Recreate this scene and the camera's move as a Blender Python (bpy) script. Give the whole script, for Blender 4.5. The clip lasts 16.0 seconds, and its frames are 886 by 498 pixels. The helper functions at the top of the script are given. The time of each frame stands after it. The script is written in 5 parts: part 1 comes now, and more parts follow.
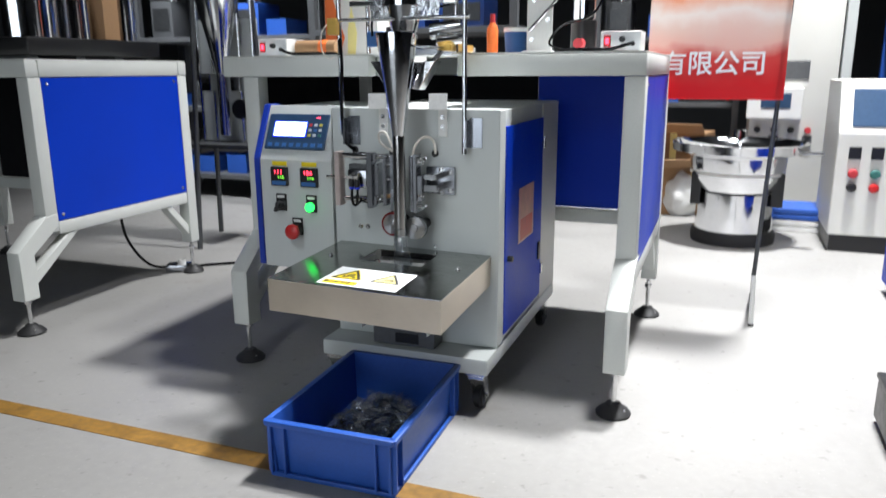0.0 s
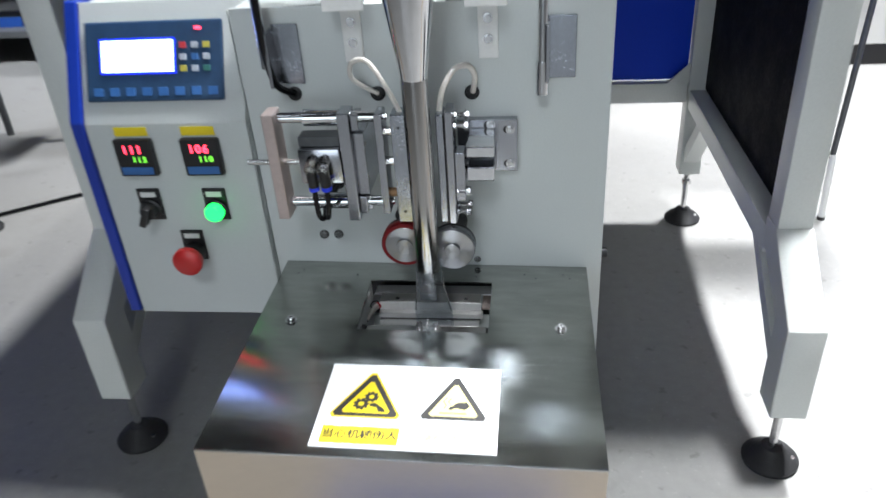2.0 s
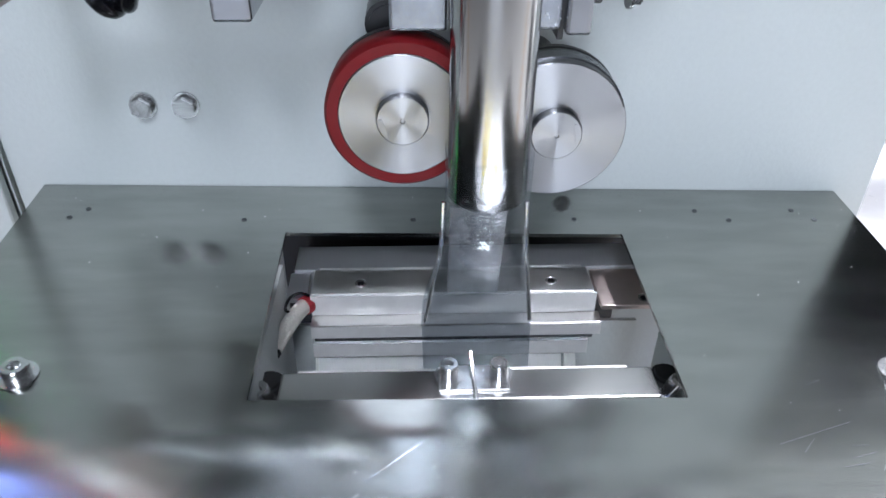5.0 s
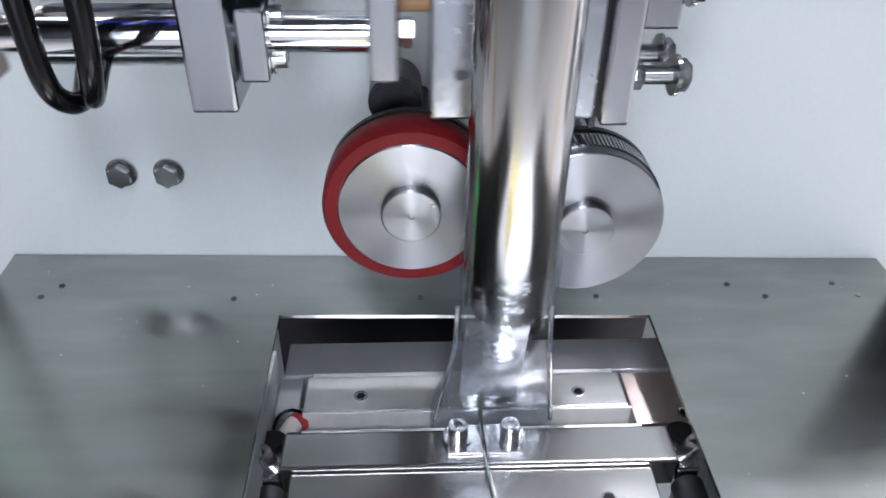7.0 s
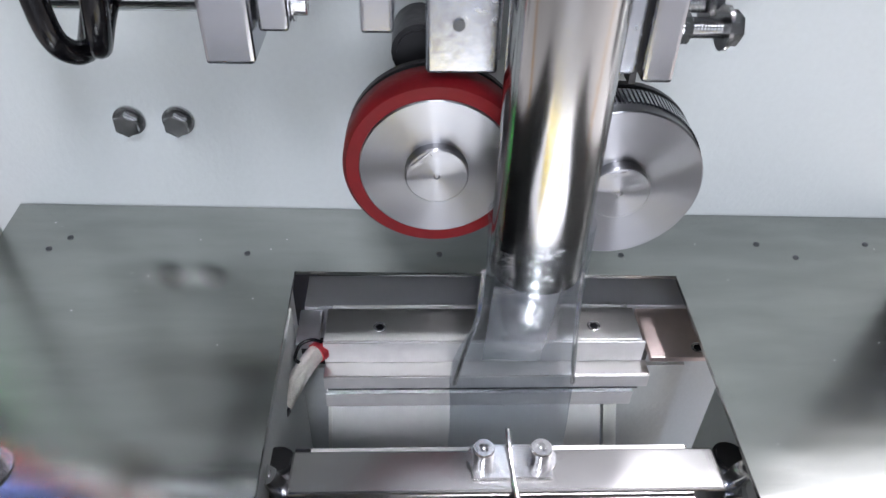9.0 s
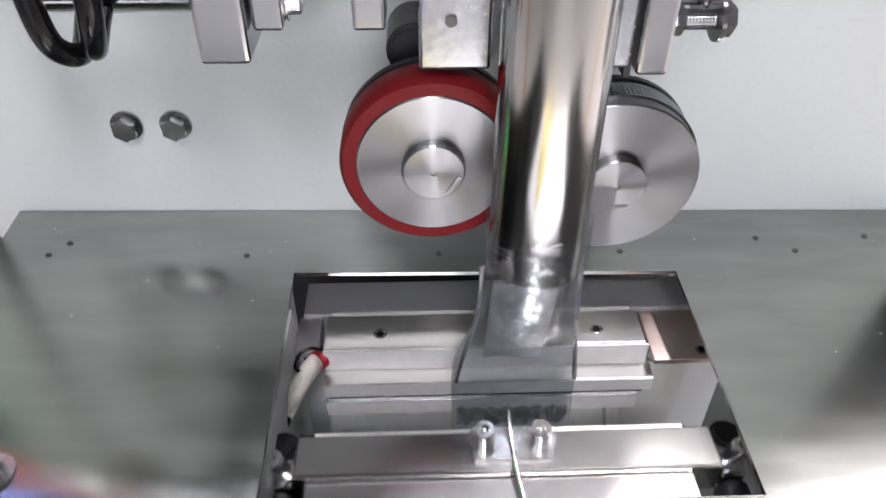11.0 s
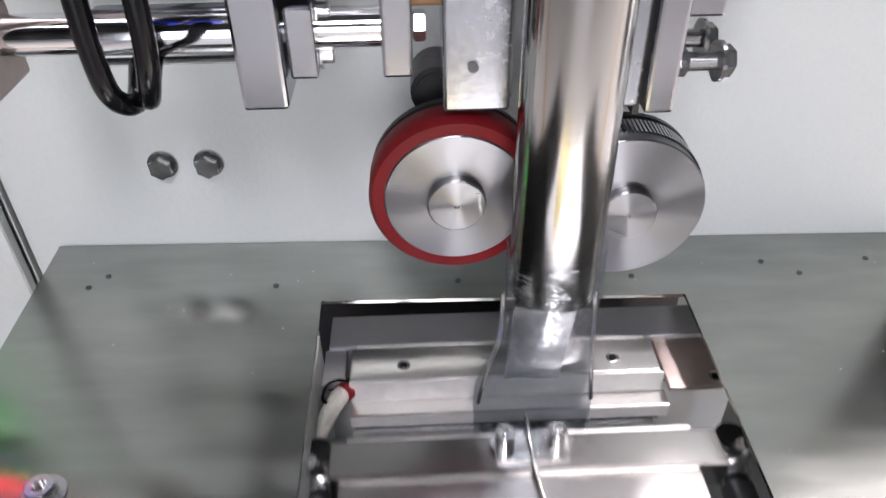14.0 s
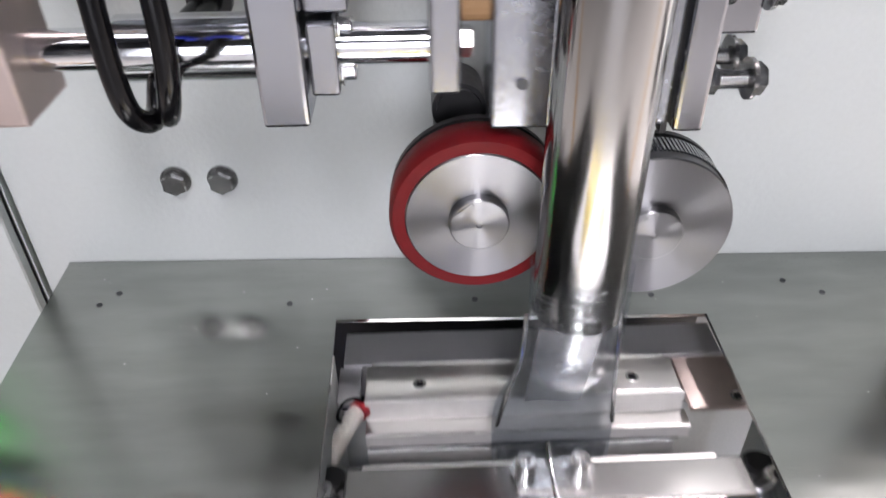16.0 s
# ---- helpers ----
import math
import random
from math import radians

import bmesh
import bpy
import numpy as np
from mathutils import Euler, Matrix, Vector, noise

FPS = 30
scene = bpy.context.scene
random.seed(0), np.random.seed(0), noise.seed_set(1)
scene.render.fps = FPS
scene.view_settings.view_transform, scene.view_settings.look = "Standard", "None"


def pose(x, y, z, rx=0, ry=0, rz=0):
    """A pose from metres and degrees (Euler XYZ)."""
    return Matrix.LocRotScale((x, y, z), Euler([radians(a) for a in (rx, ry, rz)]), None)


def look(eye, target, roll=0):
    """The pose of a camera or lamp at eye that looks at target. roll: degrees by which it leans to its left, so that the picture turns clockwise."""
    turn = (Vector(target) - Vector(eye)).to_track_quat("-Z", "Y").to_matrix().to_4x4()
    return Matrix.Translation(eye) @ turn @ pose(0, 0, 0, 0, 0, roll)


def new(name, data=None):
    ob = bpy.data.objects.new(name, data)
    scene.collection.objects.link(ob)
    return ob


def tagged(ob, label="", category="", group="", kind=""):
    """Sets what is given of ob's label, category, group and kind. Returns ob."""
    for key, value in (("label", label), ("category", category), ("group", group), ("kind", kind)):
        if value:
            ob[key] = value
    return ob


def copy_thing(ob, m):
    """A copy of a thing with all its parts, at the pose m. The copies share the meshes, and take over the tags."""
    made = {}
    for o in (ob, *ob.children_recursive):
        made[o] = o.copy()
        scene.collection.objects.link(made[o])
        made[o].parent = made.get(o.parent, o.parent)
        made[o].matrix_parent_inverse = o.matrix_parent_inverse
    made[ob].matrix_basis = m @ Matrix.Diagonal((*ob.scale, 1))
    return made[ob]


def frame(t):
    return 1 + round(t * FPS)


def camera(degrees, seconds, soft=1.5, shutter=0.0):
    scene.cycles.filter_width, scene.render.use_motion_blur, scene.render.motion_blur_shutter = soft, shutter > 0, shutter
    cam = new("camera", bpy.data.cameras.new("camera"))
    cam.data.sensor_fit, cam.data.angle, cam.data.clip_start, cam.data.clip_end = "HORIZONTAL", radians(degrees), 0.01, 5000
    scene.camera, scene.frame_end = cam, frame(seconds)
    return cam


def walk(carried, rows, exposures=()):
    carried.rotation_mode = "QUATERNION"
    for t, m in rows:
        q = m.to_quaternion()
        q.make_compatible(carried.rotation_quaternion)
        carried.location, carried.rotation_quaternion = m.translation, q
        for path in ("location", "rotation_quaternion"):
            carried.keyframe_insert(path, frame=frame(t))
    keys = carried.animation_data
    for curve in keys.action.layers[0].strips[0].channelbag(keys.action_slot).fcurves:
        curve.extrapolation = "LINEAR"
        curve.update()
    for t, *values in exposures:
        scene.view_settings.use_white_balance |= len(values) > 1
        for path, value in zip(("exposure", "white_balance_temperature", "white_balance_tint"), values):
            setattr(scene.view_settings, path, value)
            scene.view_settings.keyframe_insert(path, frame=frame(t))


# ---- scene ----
cam = camera(62.0, 16.0, shutter=0.5)
PATH = [
    (0, (0.675, -1.594, 0.787), (-0.014, 0.224, 0.317), -0.3),
    (0.3, (0.597, -1.567, 0.886), (-0.033, 0.228, 0.266), -1.3),
    (0.5, (0.559, -1.513, 0.94), (-0.058, 0.264, 0.26), -2.6),
    (0.8, (0.475, -1.362, 0.945), (-0.086, 0.404, 0.194), -1.8),
    (1, (0.422, -1.259, 0.947), (-0.158, 0.45, 0.084), -3.5),
    (1.2, (0.365, -1.171, 0.941), (-0.227, 0.496, 0.008), -3.3),
    (1.5, (0.27, -1.031, 0.922), (-0.164, 0.689, -0.002), -1.5),
    (2, (0.119, -0.807, 0.873), (-0.116, 0.901, -0.141), -3.8),
    (2.1, (0.11, -0.768, 0.867), (-0.099, 0.924, -0.178), -3.2),
    (2.5, (0.068, -0.6, 0.766), (-0.009, 1.056, -0.353), -1.6),
    (3, (0.023, -0.431, 0.688), (-0.002, 1.084, -0.618), -2.6),
    (3.5, (-0.013, -0.347, 0.631), (0.065, 1.248, -0.573), 0.7),
    (3.7, (-0.023, -0.345, 0.603), (0.015, 1.294, -0.543), 0.6),
    (5.8, (-0.022, -0.294, 0.549), (0.072, 1.357, -0.575), 0.8),
    (6, (-0.022, -0.289, 0.554), (0.059, 1.358, -0.578), 0.3),
    (6.5, (-0.019, -0.278, 0.567), (0.116, 1.397, -0.517), 0.4),
    (7, (-0.026, -0.271, 0.566), (0.057, 1.365, -0.582), 1.0),
    (7.5, (-0.028, -0.262, 0.568), (0.044, 1.367, -0.591), 1.2),
    (8, (-0.032, -0.258, 0.568), (0.036, 1.364, -0.6), 2.0),
    (8.5, (-0.029, -0.258, 0.567), (0.049, 1.345, -0.627), 1.8),
    (9, (-0.032, -0.258, 0.565), (0.038, 1.278, -0.714), 1.6),
    (11.5, (-0.031, -0.26, 0.563), (0.035, 1.29, -0.7), 0.1),
    (12, (-0.032, -0.26, 0.564), (0.029, 1.296, -0.691), -0.3),
    (12.5, (-0.03, -0.263, 0.565), (0.022, 1.304, -0.676), -0.5),
    (13, (-0.031, -0.265, 0.568), (0.013, 1.302, -0.675), -0.7),
    (13.5, (-0.032, -0.267, 0.571), (0.016, 1.309, -0.66), -0.9),
    (14, (-0.037, -0.271, 0.573), (0.014, 1.32, -0.638), -0.8),
    (14.5, (-0.037, -0.269, 0.571), (0.016, 1.323, -0.638), -0.9),
    (15, (-0.037, -0.266, 0.57), (0.005, 1.322, -0.645), -1.1),
    (15.5, (-0.038, -0.264, 0.57), (0.009, 1.319, -0.652), -0.7),
    (16, (-0.043, -0.265, 0.572), (0.004, 1.345, -0.614), -0.7),
]
EXPOSURES = [(0.0, -0.26, 6250, 10), (0.4, -0.52, 6250, 10), (1.1, -0.55, 6250, 10), (1.6, -0.32, 6200, 9), (2.0, -0.14, 6100, 9), (3.0, -0.12, 5850, 10), (3.7, 0.58, 5700, 11), (5.8, 0.80, 5850, 15), (8.0, 0.88, 5980, 17), (9.2, 0.90, 6150, 18), (11.5, 0.92, 6550, 21), (16.0, 0.90, 6550, 21)]
walk(cam, [(t, look(eye, target, roll)) for t, eye, target, roll in PATH], EXPOSURES)

# ---- world and lights ----
world = bpy.data.worlds.new("world")
scene.world = world
world.use_nodes = True
world.node_tree.nodes["Background"].inputs[0].default_value = (0.72, 0.84, 1.0, 1)
world.node_tree.nodes["Background"].inputs[1].default_value = 0.012


def overhead_light(x, y, z, size, watts, colour, spread=150):
    data = bpy.data.lights.new("overhead_light", "AREA")
    data.shape, data.size, data.energy, data.color, data.spread = "DISK", size, watts, colour, radians(spread)
    ob = new("overhead_light", data)
    ob.matrix_world = pose(x, y, z)
    return ob


overhead_light(1.15, 1.50, 5.1, 0.42, 250, (1.0, 0.985, 0.965), 92)
overhead_light(0.8, 0.30, 3.0, 0.26, 38, (1.0, 0.985, 0.965), 92)
overhead_light(-1.3, -1.5, 3.1, 0.6, 2, (0.93, 0.97, 1.0))
# unseen lamp added in place of a torch held beside the camera
torch_fill = overhead_light(-0.1, -2.6, 3.0, 1.0, 1.25, (0.95, 0.98, 1.0), 28)
torch_fill.matrix_world = look((-0.1, -2.6, 3.0), (-0.02, -0.05, 0.42))
# fill light added to brighten the racks, source not seen
rack_fill = overhead_light(-2.3, 1.1, 3.1, 0.6, 42, (0.97, 0.98, 1.0), 80)
rack_fill.matrix_world = look((-2.3, 1.1, 3.1), (-2.0, 2.5, 1.0))
# made-up lamp that lifts the cabinets at the back right
back_fill = overhead_light(1.7, 1.6, 3.1, 0.6, 4, (0.97, 0.98, 1.0), 90)
back_fill.matrix_world = look((1.7, 1.6, 3.1), (1.3, 3.0, 0.6))

# front fill from an assumed doorway behind the camera, never in view
door_fill = bpy.data.lights.new("assumed_door_fill", "AREA")
door_fill.shape, door_fill.size, door_fill.size_y, door_fill.energy, door_fill.color = "RECTANGLE", 3.4, 2.6, 90, (0.90, 0.96, 1.0)
door_ob = new("assumed_door_fill", door_fill)
door_ob.matrix_world = pose(-0.6, -6.05, 1.35, 90, 0, 0)


# ---- materials ----
def material(name, colour, rough=0.5, metal=0.0, vary=0.08, scale=8.0, fine=90.0, bump=0.05, stretch=(1, 1, 1),
             aniso=0.0, radial="", grain=None, turn=0.0, coat=0.0, spec=0.5, glow=0.0, rough_vary=0.12):
    m = bpy.data.materials.new(name)
    m.use_nodes = True
    nt = m.node_tree
    b = nt.nodes["Principled BSDF"]
    b.inputs["Metallic"].default_value = metal
    b.inputs["Specular IOR Level"].default_value = spec
    b.inputs["Coat Weight"].default_value = coat
    b.inputs["Coat Roughness"].default_value = 0.12
    tc = nt.nodes.new("ShaderNodeTexCoord")
    mp = nt.nodes.new("ShaderNodeMapping")
    mp.inputs["Scale"].default_value = stretch
    nt.links.new(tc.outputs["Object"], mp.inputs["Vector"])
    n1 = nt.nodes.new("ShaderNodeTexNoise")
    n1.inputs["Scale"].default_value, n1.inputs["Detail"].default_value = scale, 4
    n2 = nt.nodes.new("ShaderNodeTexNoise")
    n2.inputs["Scale"].default_value, n2.inputs["Detail"].default_value = fine, 3
    nt.links.new(tc.outputs["Object"], n1.inputs["Vector"])
    nt.links.new(mp.outputs["Vector"], n2.inputs["Vector"])
    add = nt.nodes.new("ShaderNodeMath")
    add.operation = "MULTIPLY_ADD"
    add.inputs[1].default_value, add.inputs[2].default_value = 0.45, 0.0
    nt.links.new(n2.outputs["Fac"], add.inputs[0])
    mix1 = nt.nodes.new("ShaderNodeMath")
    mix1.operation = "MULTIPLY_ADD"
    mix1.inputs[1].default_value = 0.55
    nt.links.new(n1.outputs["Fac"], mix1.inputs[0])
    nt.links.new(add.outputs[0], mix1.inputs[2])
    ramp = nt.nodes.new("ShaderNodeMapRange")
    ramp.inputs["From Min"].default_value, ramp.inputs["From Max"].default_value = 0.3, 0.7
    nt.links.new(mix1.outputs[0], ramp.inputs["Value"])
    mix = nt.nodes.new("ShaderNodeMix")
    mix.data_type = "RGBA"
    mix.inputs["A"].default_value = (*[c * (1 - vary) for c in colour], 1)
    mix.inputs["B"].default_value = (*[min(1, c * (1 + vary)) for c in colour], 1)
    nt.links.new(ramp.outputs["Result"], mix.inputs["Factor"])
    nt.links.new(mix.outputs["Result"], b.inputs["Base Color"])
    rr = nt.nodes.new("ShaderNodeMapRange")
    rr.inputs["To Min"].default_value = max(0.02, rough * (1 - rough_vary * 2))
    rr.inputs["To Max"].default_value = min(1, rough * (1 + rough_vary * 2))
    nt.links.new(ramp.outputs["Result"], rr.inputs["Value"])
    nt.links.new(rr.outputs["Result"], b.inputs["Roughness"])
    if bump:
        bp = nt.nodes.new("ShaderNodeBump")
        bp.inputs["Strength"].default_value, bp.inputs["Distance"].default_value = bump, 0.002
        nt.links.new(n2.outputs["Fac"], bp.inputs["Height"])
        nt.links.new(bp.outputs["Normal"], b.inputs["Normal"])
    if aniso:
        b.inputs["Anisotropic"].default_value = aniso
        b.inputs["Anisotropic Rotation"].default_value = turn
        if grain:
            gv = nt.nodes.new("ShaderNodeCombineXYZ")
            for k in range(3):
                gv.inputs[k].default_value = grain[k]
            nt.links.new(gv.outputs[0], b.inputs["Tangent"])
        if radial:
            tg = nt.nodes.new("ShaderNodeTangent")
            tg.direction_type, tg.axis = "RADIAL", radial
            nt.links.new(tg.outputs[0], b.inputs["Tangent"])
    if glow:
        b.inputs["Emission Color"].default_value = (*colour, 1)
        b.inputs["Emission Strength"].default_value = glow
    return m


PAINT = material("grey_machine_paint", (0.53, 0.56, 0.55), 0.42, vary=0.04, scale=5, fine=420, bump=0.10)
PLATFORM = material("pale_grey_frame_paint", (0.64, 0.66, 0.63), 0.40, vary=0.06, scale=6, fine=300, bump=0.08)
BLUE = material("blue_panel_paint", (0.001, 0.040, 0.52), 0.48, vary=0.10, scale=4, fine=260, bump=0.05, spec=0.22)
DARKBLUE = material("blue_trim_paint", (0.008, 0.035, 0.33), 0.35, vary=0.08, scale=8, fine=200)
STEEL = material("brushed_stainless_tray", (0.36, 0.37, 0.35), 0.155, 1.0, vary=0.20, scale=9, fine=26, bump=0.03, stretch=(1, 4, 1), aniso=0.88, grain=(1, 0, 0), rough_vary=0.08)
# warm tint puts the floor's reflection into the apron's colour
APRON = material("stainless_tray_apron", (0.64, 0.57, 0.48), 0.36, 1.0, vary=0.10, scale=12, fine=80, bump=0.03, stretch=(1, 1, 30))
CHROME = material("polished_steel", (0.74, 0.75, 0.77), 0.10, 1.0, vary=0.08, scale=20, fine=120, bump=0.015, rough_vary=0.3)
TUBE = material("drawn_steel_tube", (0.40, 0.395, 0.39), 0.14, 1.0, vary=0.16, scale=14, fine=50, bump=0.03, stretch=(1, 1, 0.15), rough_vary=0.4)
ALU = material("milled_aluminium", (0.40, 0.41, 0.44), 0.20, 1.0, vary=0.03, scale=30, fine=120, bump=0.0, stretch=(1, 1, 3), rough_vary=0.03)
ALU_TURNED = material("turned_aluminium_disc", (0.31, 0.31, 0.32), 0.32, 1.0, vary=0.02, rough_vary=0.03, scale=20, fine=160, bump=0.0, aniso=0.95, radial="Y", turn=0.25)
JAW = material("ground_jaw_steel", (0.49, 0.48, 0.47), 0.26, 1.0, vary=0.02, scale=26, fine=30, bump=0.0, aniso=0.4, grain=(1, 0, 0), rough_vary=0.02)
# lighter copies of the jaw steel, to look lit down in the opening
BACKJAW = material("lightened_jaw_steel", (0.64, 0.63, 0.61), 0.34, 0.9, vary=0.06, scale=30, fine=60, bump=0.0, stretch=(1, 6, 6), rough_vary=0.08)
JAWLIP = material("lightened_pale_steel", (0.80, 0.79, 0.77), 0.45, 0.15, vary=0.08, scale=40, fine=160, bump=0.02, rough_vary=0.2)
CARRIER = material("ground_carrier_steel", (0.48, 0.48, 0.50), 0.36, 0.65, vary=0.05, scale=26, fine=40, bump=0.0, aniso=0.5, grain=(1, 0, 0), rough_vary=0.05)
# on the jaw's side plate this pink stands for a reflection
PINKSTEEL = material("pink_tinted_steel", (0.56, 0.47, 0.44), 0.46, 1.0, vary=0.14, scale=30, fine=150, bump=0.05)
# bluish base colour carries the dark blue the steel would reflect
HEATER = material("blue_cast_steel", (0.38, 0.40, 0.44), 0.22, 1.0, vary=0.22, scale=30, fine=420, bump=0.03, rough_vary=0.2)
STUD = material("dark_machine_screw", (0.52, 0.52, 0.52), 0.20, 1.0, vary=0.20, scale=120, fine=400, bump=0.0)
BOLT = material("zinc_plated_bolt", (0.66, 0.66, 0.66), 0.20, 0.95, vary=0.15, scale=90, fine=300, bump=0.0)
RED = material("red_polyurethane", (0.15, 0.006, 0.008), 0.50, vary=0.16, scale=60, fine=300, bump=0.10, spec=0.22)
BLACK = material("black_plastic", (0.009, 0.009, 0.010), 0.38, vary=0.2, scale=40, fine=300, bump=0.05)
# flat black for spots where shade is put into the colour
SHADEBLACK = material("matt_black_shade", (0.008, 0.008, 0.010), 0.75, vary=0.2, scale=20, fine=200, bump=0.05, spec=0.12)
RUBBER = material("black_rubber", (0.016, 0.016, 0.017), 0.62, vary=0.3, scale=30, fine=200, bump=0.2)
HOSE = material("black_air_hose", (0.004, 0.004, 0.005), 0.20, vary=0.1, scale=40, fine=100, bump=0.0, spec=0.3)
WHITE = material("white_plastic", (0.72, 0.72, 0.70), 0.45, vary=0.06, scale=10, fine=200, bump=0.05)
STICKER = material("white_vinyl_sheet", (0.80, 0.82, 0.84), 0.32, vary=0.02, scale=10, fine=100, bump=0.02)
YELLOW = material("yellow_sign_print", (0.80, 0.62, 0.01), 0.40, vary=0.03, scale=60, fine=200, bump=0.0)
PALEYELLOW = material("faded_yellow_print", (0.82, 0.74, 0.30), 0.40, vary=0.05, scale=60, fine=200, bump=0.0)
INK = material("black_print", (0.020, 0.018, 0.016), 0.45, vary=0.2, scale=80, fine=200, bump=0.0)
BEZEL = material("blue_keypad_foil", (0.020, 0.055, 0.12), 0.35, vary=0.15, scale=60, fine=200, bump=0.02)
SCREEN = material("lit_display", (0.32, 0.42, 1.0), 0.3, glow=7.0, vary=0.02, bump=0.0)
SCREENEDGE = material("blue_display_edge", (0.02, 0.04, 1.0), 0.3, glow=0.9, vary=0.02, bump=0.0)
REDLED = material("red_digits", (1.0, 0.03, 0.06), 0.4, glow=8.0, bump=0.0)
GREENLED = material("green_digits", (0.25, 1.0, 0.06), 0.4, glow=1.6, bump=0.0)
GREENLAMP = material("green_lamp_lens", (0.03, 0.80, 0.085), 0.25, glow=4.0, bump=0.0)
REDCAP = material("red_mushroom_cap", (0.50, 0.02, 0.02), 0.32, vary=0.08, scale=40, fine=200, bump=0.03)
KEYRED = material("red_key", (0.45, 0.03, 0.04), 0.5, bump=0.0)
KEYGREY = material("grey_key", (0.40, 0.44, 0.50), 0.5, bump=0.0)
KEYYELLOW = material("yellow_key", (0.45, 0.40, 0.06), 0.5, bump=0.0)
KEYGREEN = material("green_key", (0.03, 0.14, 0.12), 0.5, bump=0.0)
LIGHTBLUE = material("light_blue_print", (0.03, 0.12, 0.34), 0.5, bump=0.0)
BINBLUE = material("blue_polypropylene", (0.022, 0.090, 0.40), 0.42, vary=0.12, scale=10, fine=160, bump=0.10)
FITBLUE = material("blue_push_ring", (0.02, 0.05, 0.75), 0.35, bump=0.02)
WIRE = material("white_fibreglass_sleeve", (0.72, 0.68, 0.62), 0.75, vary=0.10, scale=80, fine=600, bump=0.4)
CARTON = material("brown_cardboard", (0.34, 0.20, 0.10), 0.8, vary=0.15, scale=8, fine=120, bump=0.15)
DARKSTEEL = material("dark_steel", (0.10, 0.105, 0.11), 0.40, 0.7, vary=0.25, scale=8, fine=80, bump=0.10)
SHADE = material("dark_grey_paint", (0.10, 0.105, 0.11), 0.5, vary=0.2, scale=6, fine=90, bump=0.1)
BEIGE = material("off_white_cabinet_paint", (0.66, 0.66, 0.62), 0.42, vary=0.05, scale=4, fine=200, bump=0.05)
ORANGE = material("orange_print", (0.75, 0.16, 0.03), 0.5, vary=0.1, scale=12, fine=100, bump=0.0)
BANNERRED = material("red_banner_vinyl", (0.62, 0.012, 0.016), 0.42, vary=0.10, scale=3, fine=60, bump=0.06)
BANNERPALE = material("pale_banner_print", (0.74, 0.42, 0.34), 0.42, vary=0.25, scale=5, fine=30, bump=0.05)
BANNERPINK = material("pink_banner_print", (0.66, 0.16, 0.13), 0.42, vary=0.15, scale=4, fine=40, bump=0.05)
BRASS = material("brass_sensor", (0.65, 0.42, 0.10), 0.35, 0.6, vary=0.1, scale=30, fine=100)
LINE = material("worn_yellow_floor_paint", (0.22, 0.115, 0.018), 0.60, vary=0.50, scale=11, fine=60, bump=0.10)
WALLPAINT = material("grey_hall_wall", (0.05, 0.053, 0.056), 0.8, vary=0.15, scale=1.2, fine=30, bump=0.1)
CEILPAINT = material("dark_hall_ceiling", (0.05, 0.053, 0.06), 0.8, vary=0.2, scale=1.0, fine=20, bump=0.1)


def concrete():
    m = material("sealed_concrete_floor", (0.265, 0.26, 0.25), 0.50, vary=0.16, scale=2.2, fine=46, bump=0.06, rough_vary=0.2)
    nt = m.node_tree
    b = nt.nodes["Principled BSDF"]
    old = b.inputs["Base Color"].links[0].from_socket
    tc = nt.nodes["Texture Coordinate"]
    spots = nt.nodes.new("ShaderNodeTexNoise")
    spots.inputs["Scale"].default_value, spots.inputs["Detail"].default_value = 7.0, 6
    nt.links.new(tc.outputs["Object"], spots.inputs["Vector"])
    rg = nt.nodes.new("ShaderNodeMapRange")
    rg.inputs["From Min"].default_value, rg.inputs["From Max"].default_value = 0.63, 0.76
    nt.links.new(spots.outputs["Fac"], rg.inputs["Value"])
    mx = nt.nodes.new("ShaderNodeMix")
    mx.data_type = "RGBA"
    mx.inputs["B"].default_value = (0.20, 0.19, 0.17, 1)
    nt.links.new(old, mx.inputs["A"])
    half = nt.nodes.new("ShaderNodeMath")
    half.operation = "MULTIPLY"
    half.inputs[1].default_value = 0.55
    nt.links.new(rg.outputs["Result"], half.inputs[0])
    nt.links.new(half.outputs[0], mx.inputs["Factor"])
    last = mx.outputs["Result"]
    for scale, low, high, colour, amount in ((34.0, 0.64, 0.72, (0.11, 0.105, 0.10, 1), 0.45), (1.1, 0.50, 0.75, (0.17, 0.165, 0.15, 1), 0.50), (110.0, 0.62, 0.70, (0.36, 0.35, 0.33, 1), 0.35)):
        speck = nt.nodes.new("ShaderNodeTexNoise")
        speck.inputs["Scale"].default_value, speck.inputs["Detail"].default_value = scale, 5
        nt.links.new(tc.outputs["Object"], speck.inputs["Vector"])
        band = nt.nodes.new("ShaderNodeMapRange")
        band.inputs["From Min"].default_value, band.inputs["From Max"].default_value, band.inputs["To Max"].default_value = low, high, amount
        nt.links.new(speck.outputs["Fac"], band.inputs["Value"])
        blend = nt.nodes.new("ShaderNodeMix")
        blend.data_type = "RGBA"
        blend.inputs["B"].default_value = colour
        nt.links.new(last, blend.inputs["A"])
        nt.links.new(band.outputs["Result"], blend.inputs["Factor"])
        last = blend.outputs["Result"]
    nt.links.new(last, b.inputs["Base Color"])
    return m


CONCRETE = concrete()


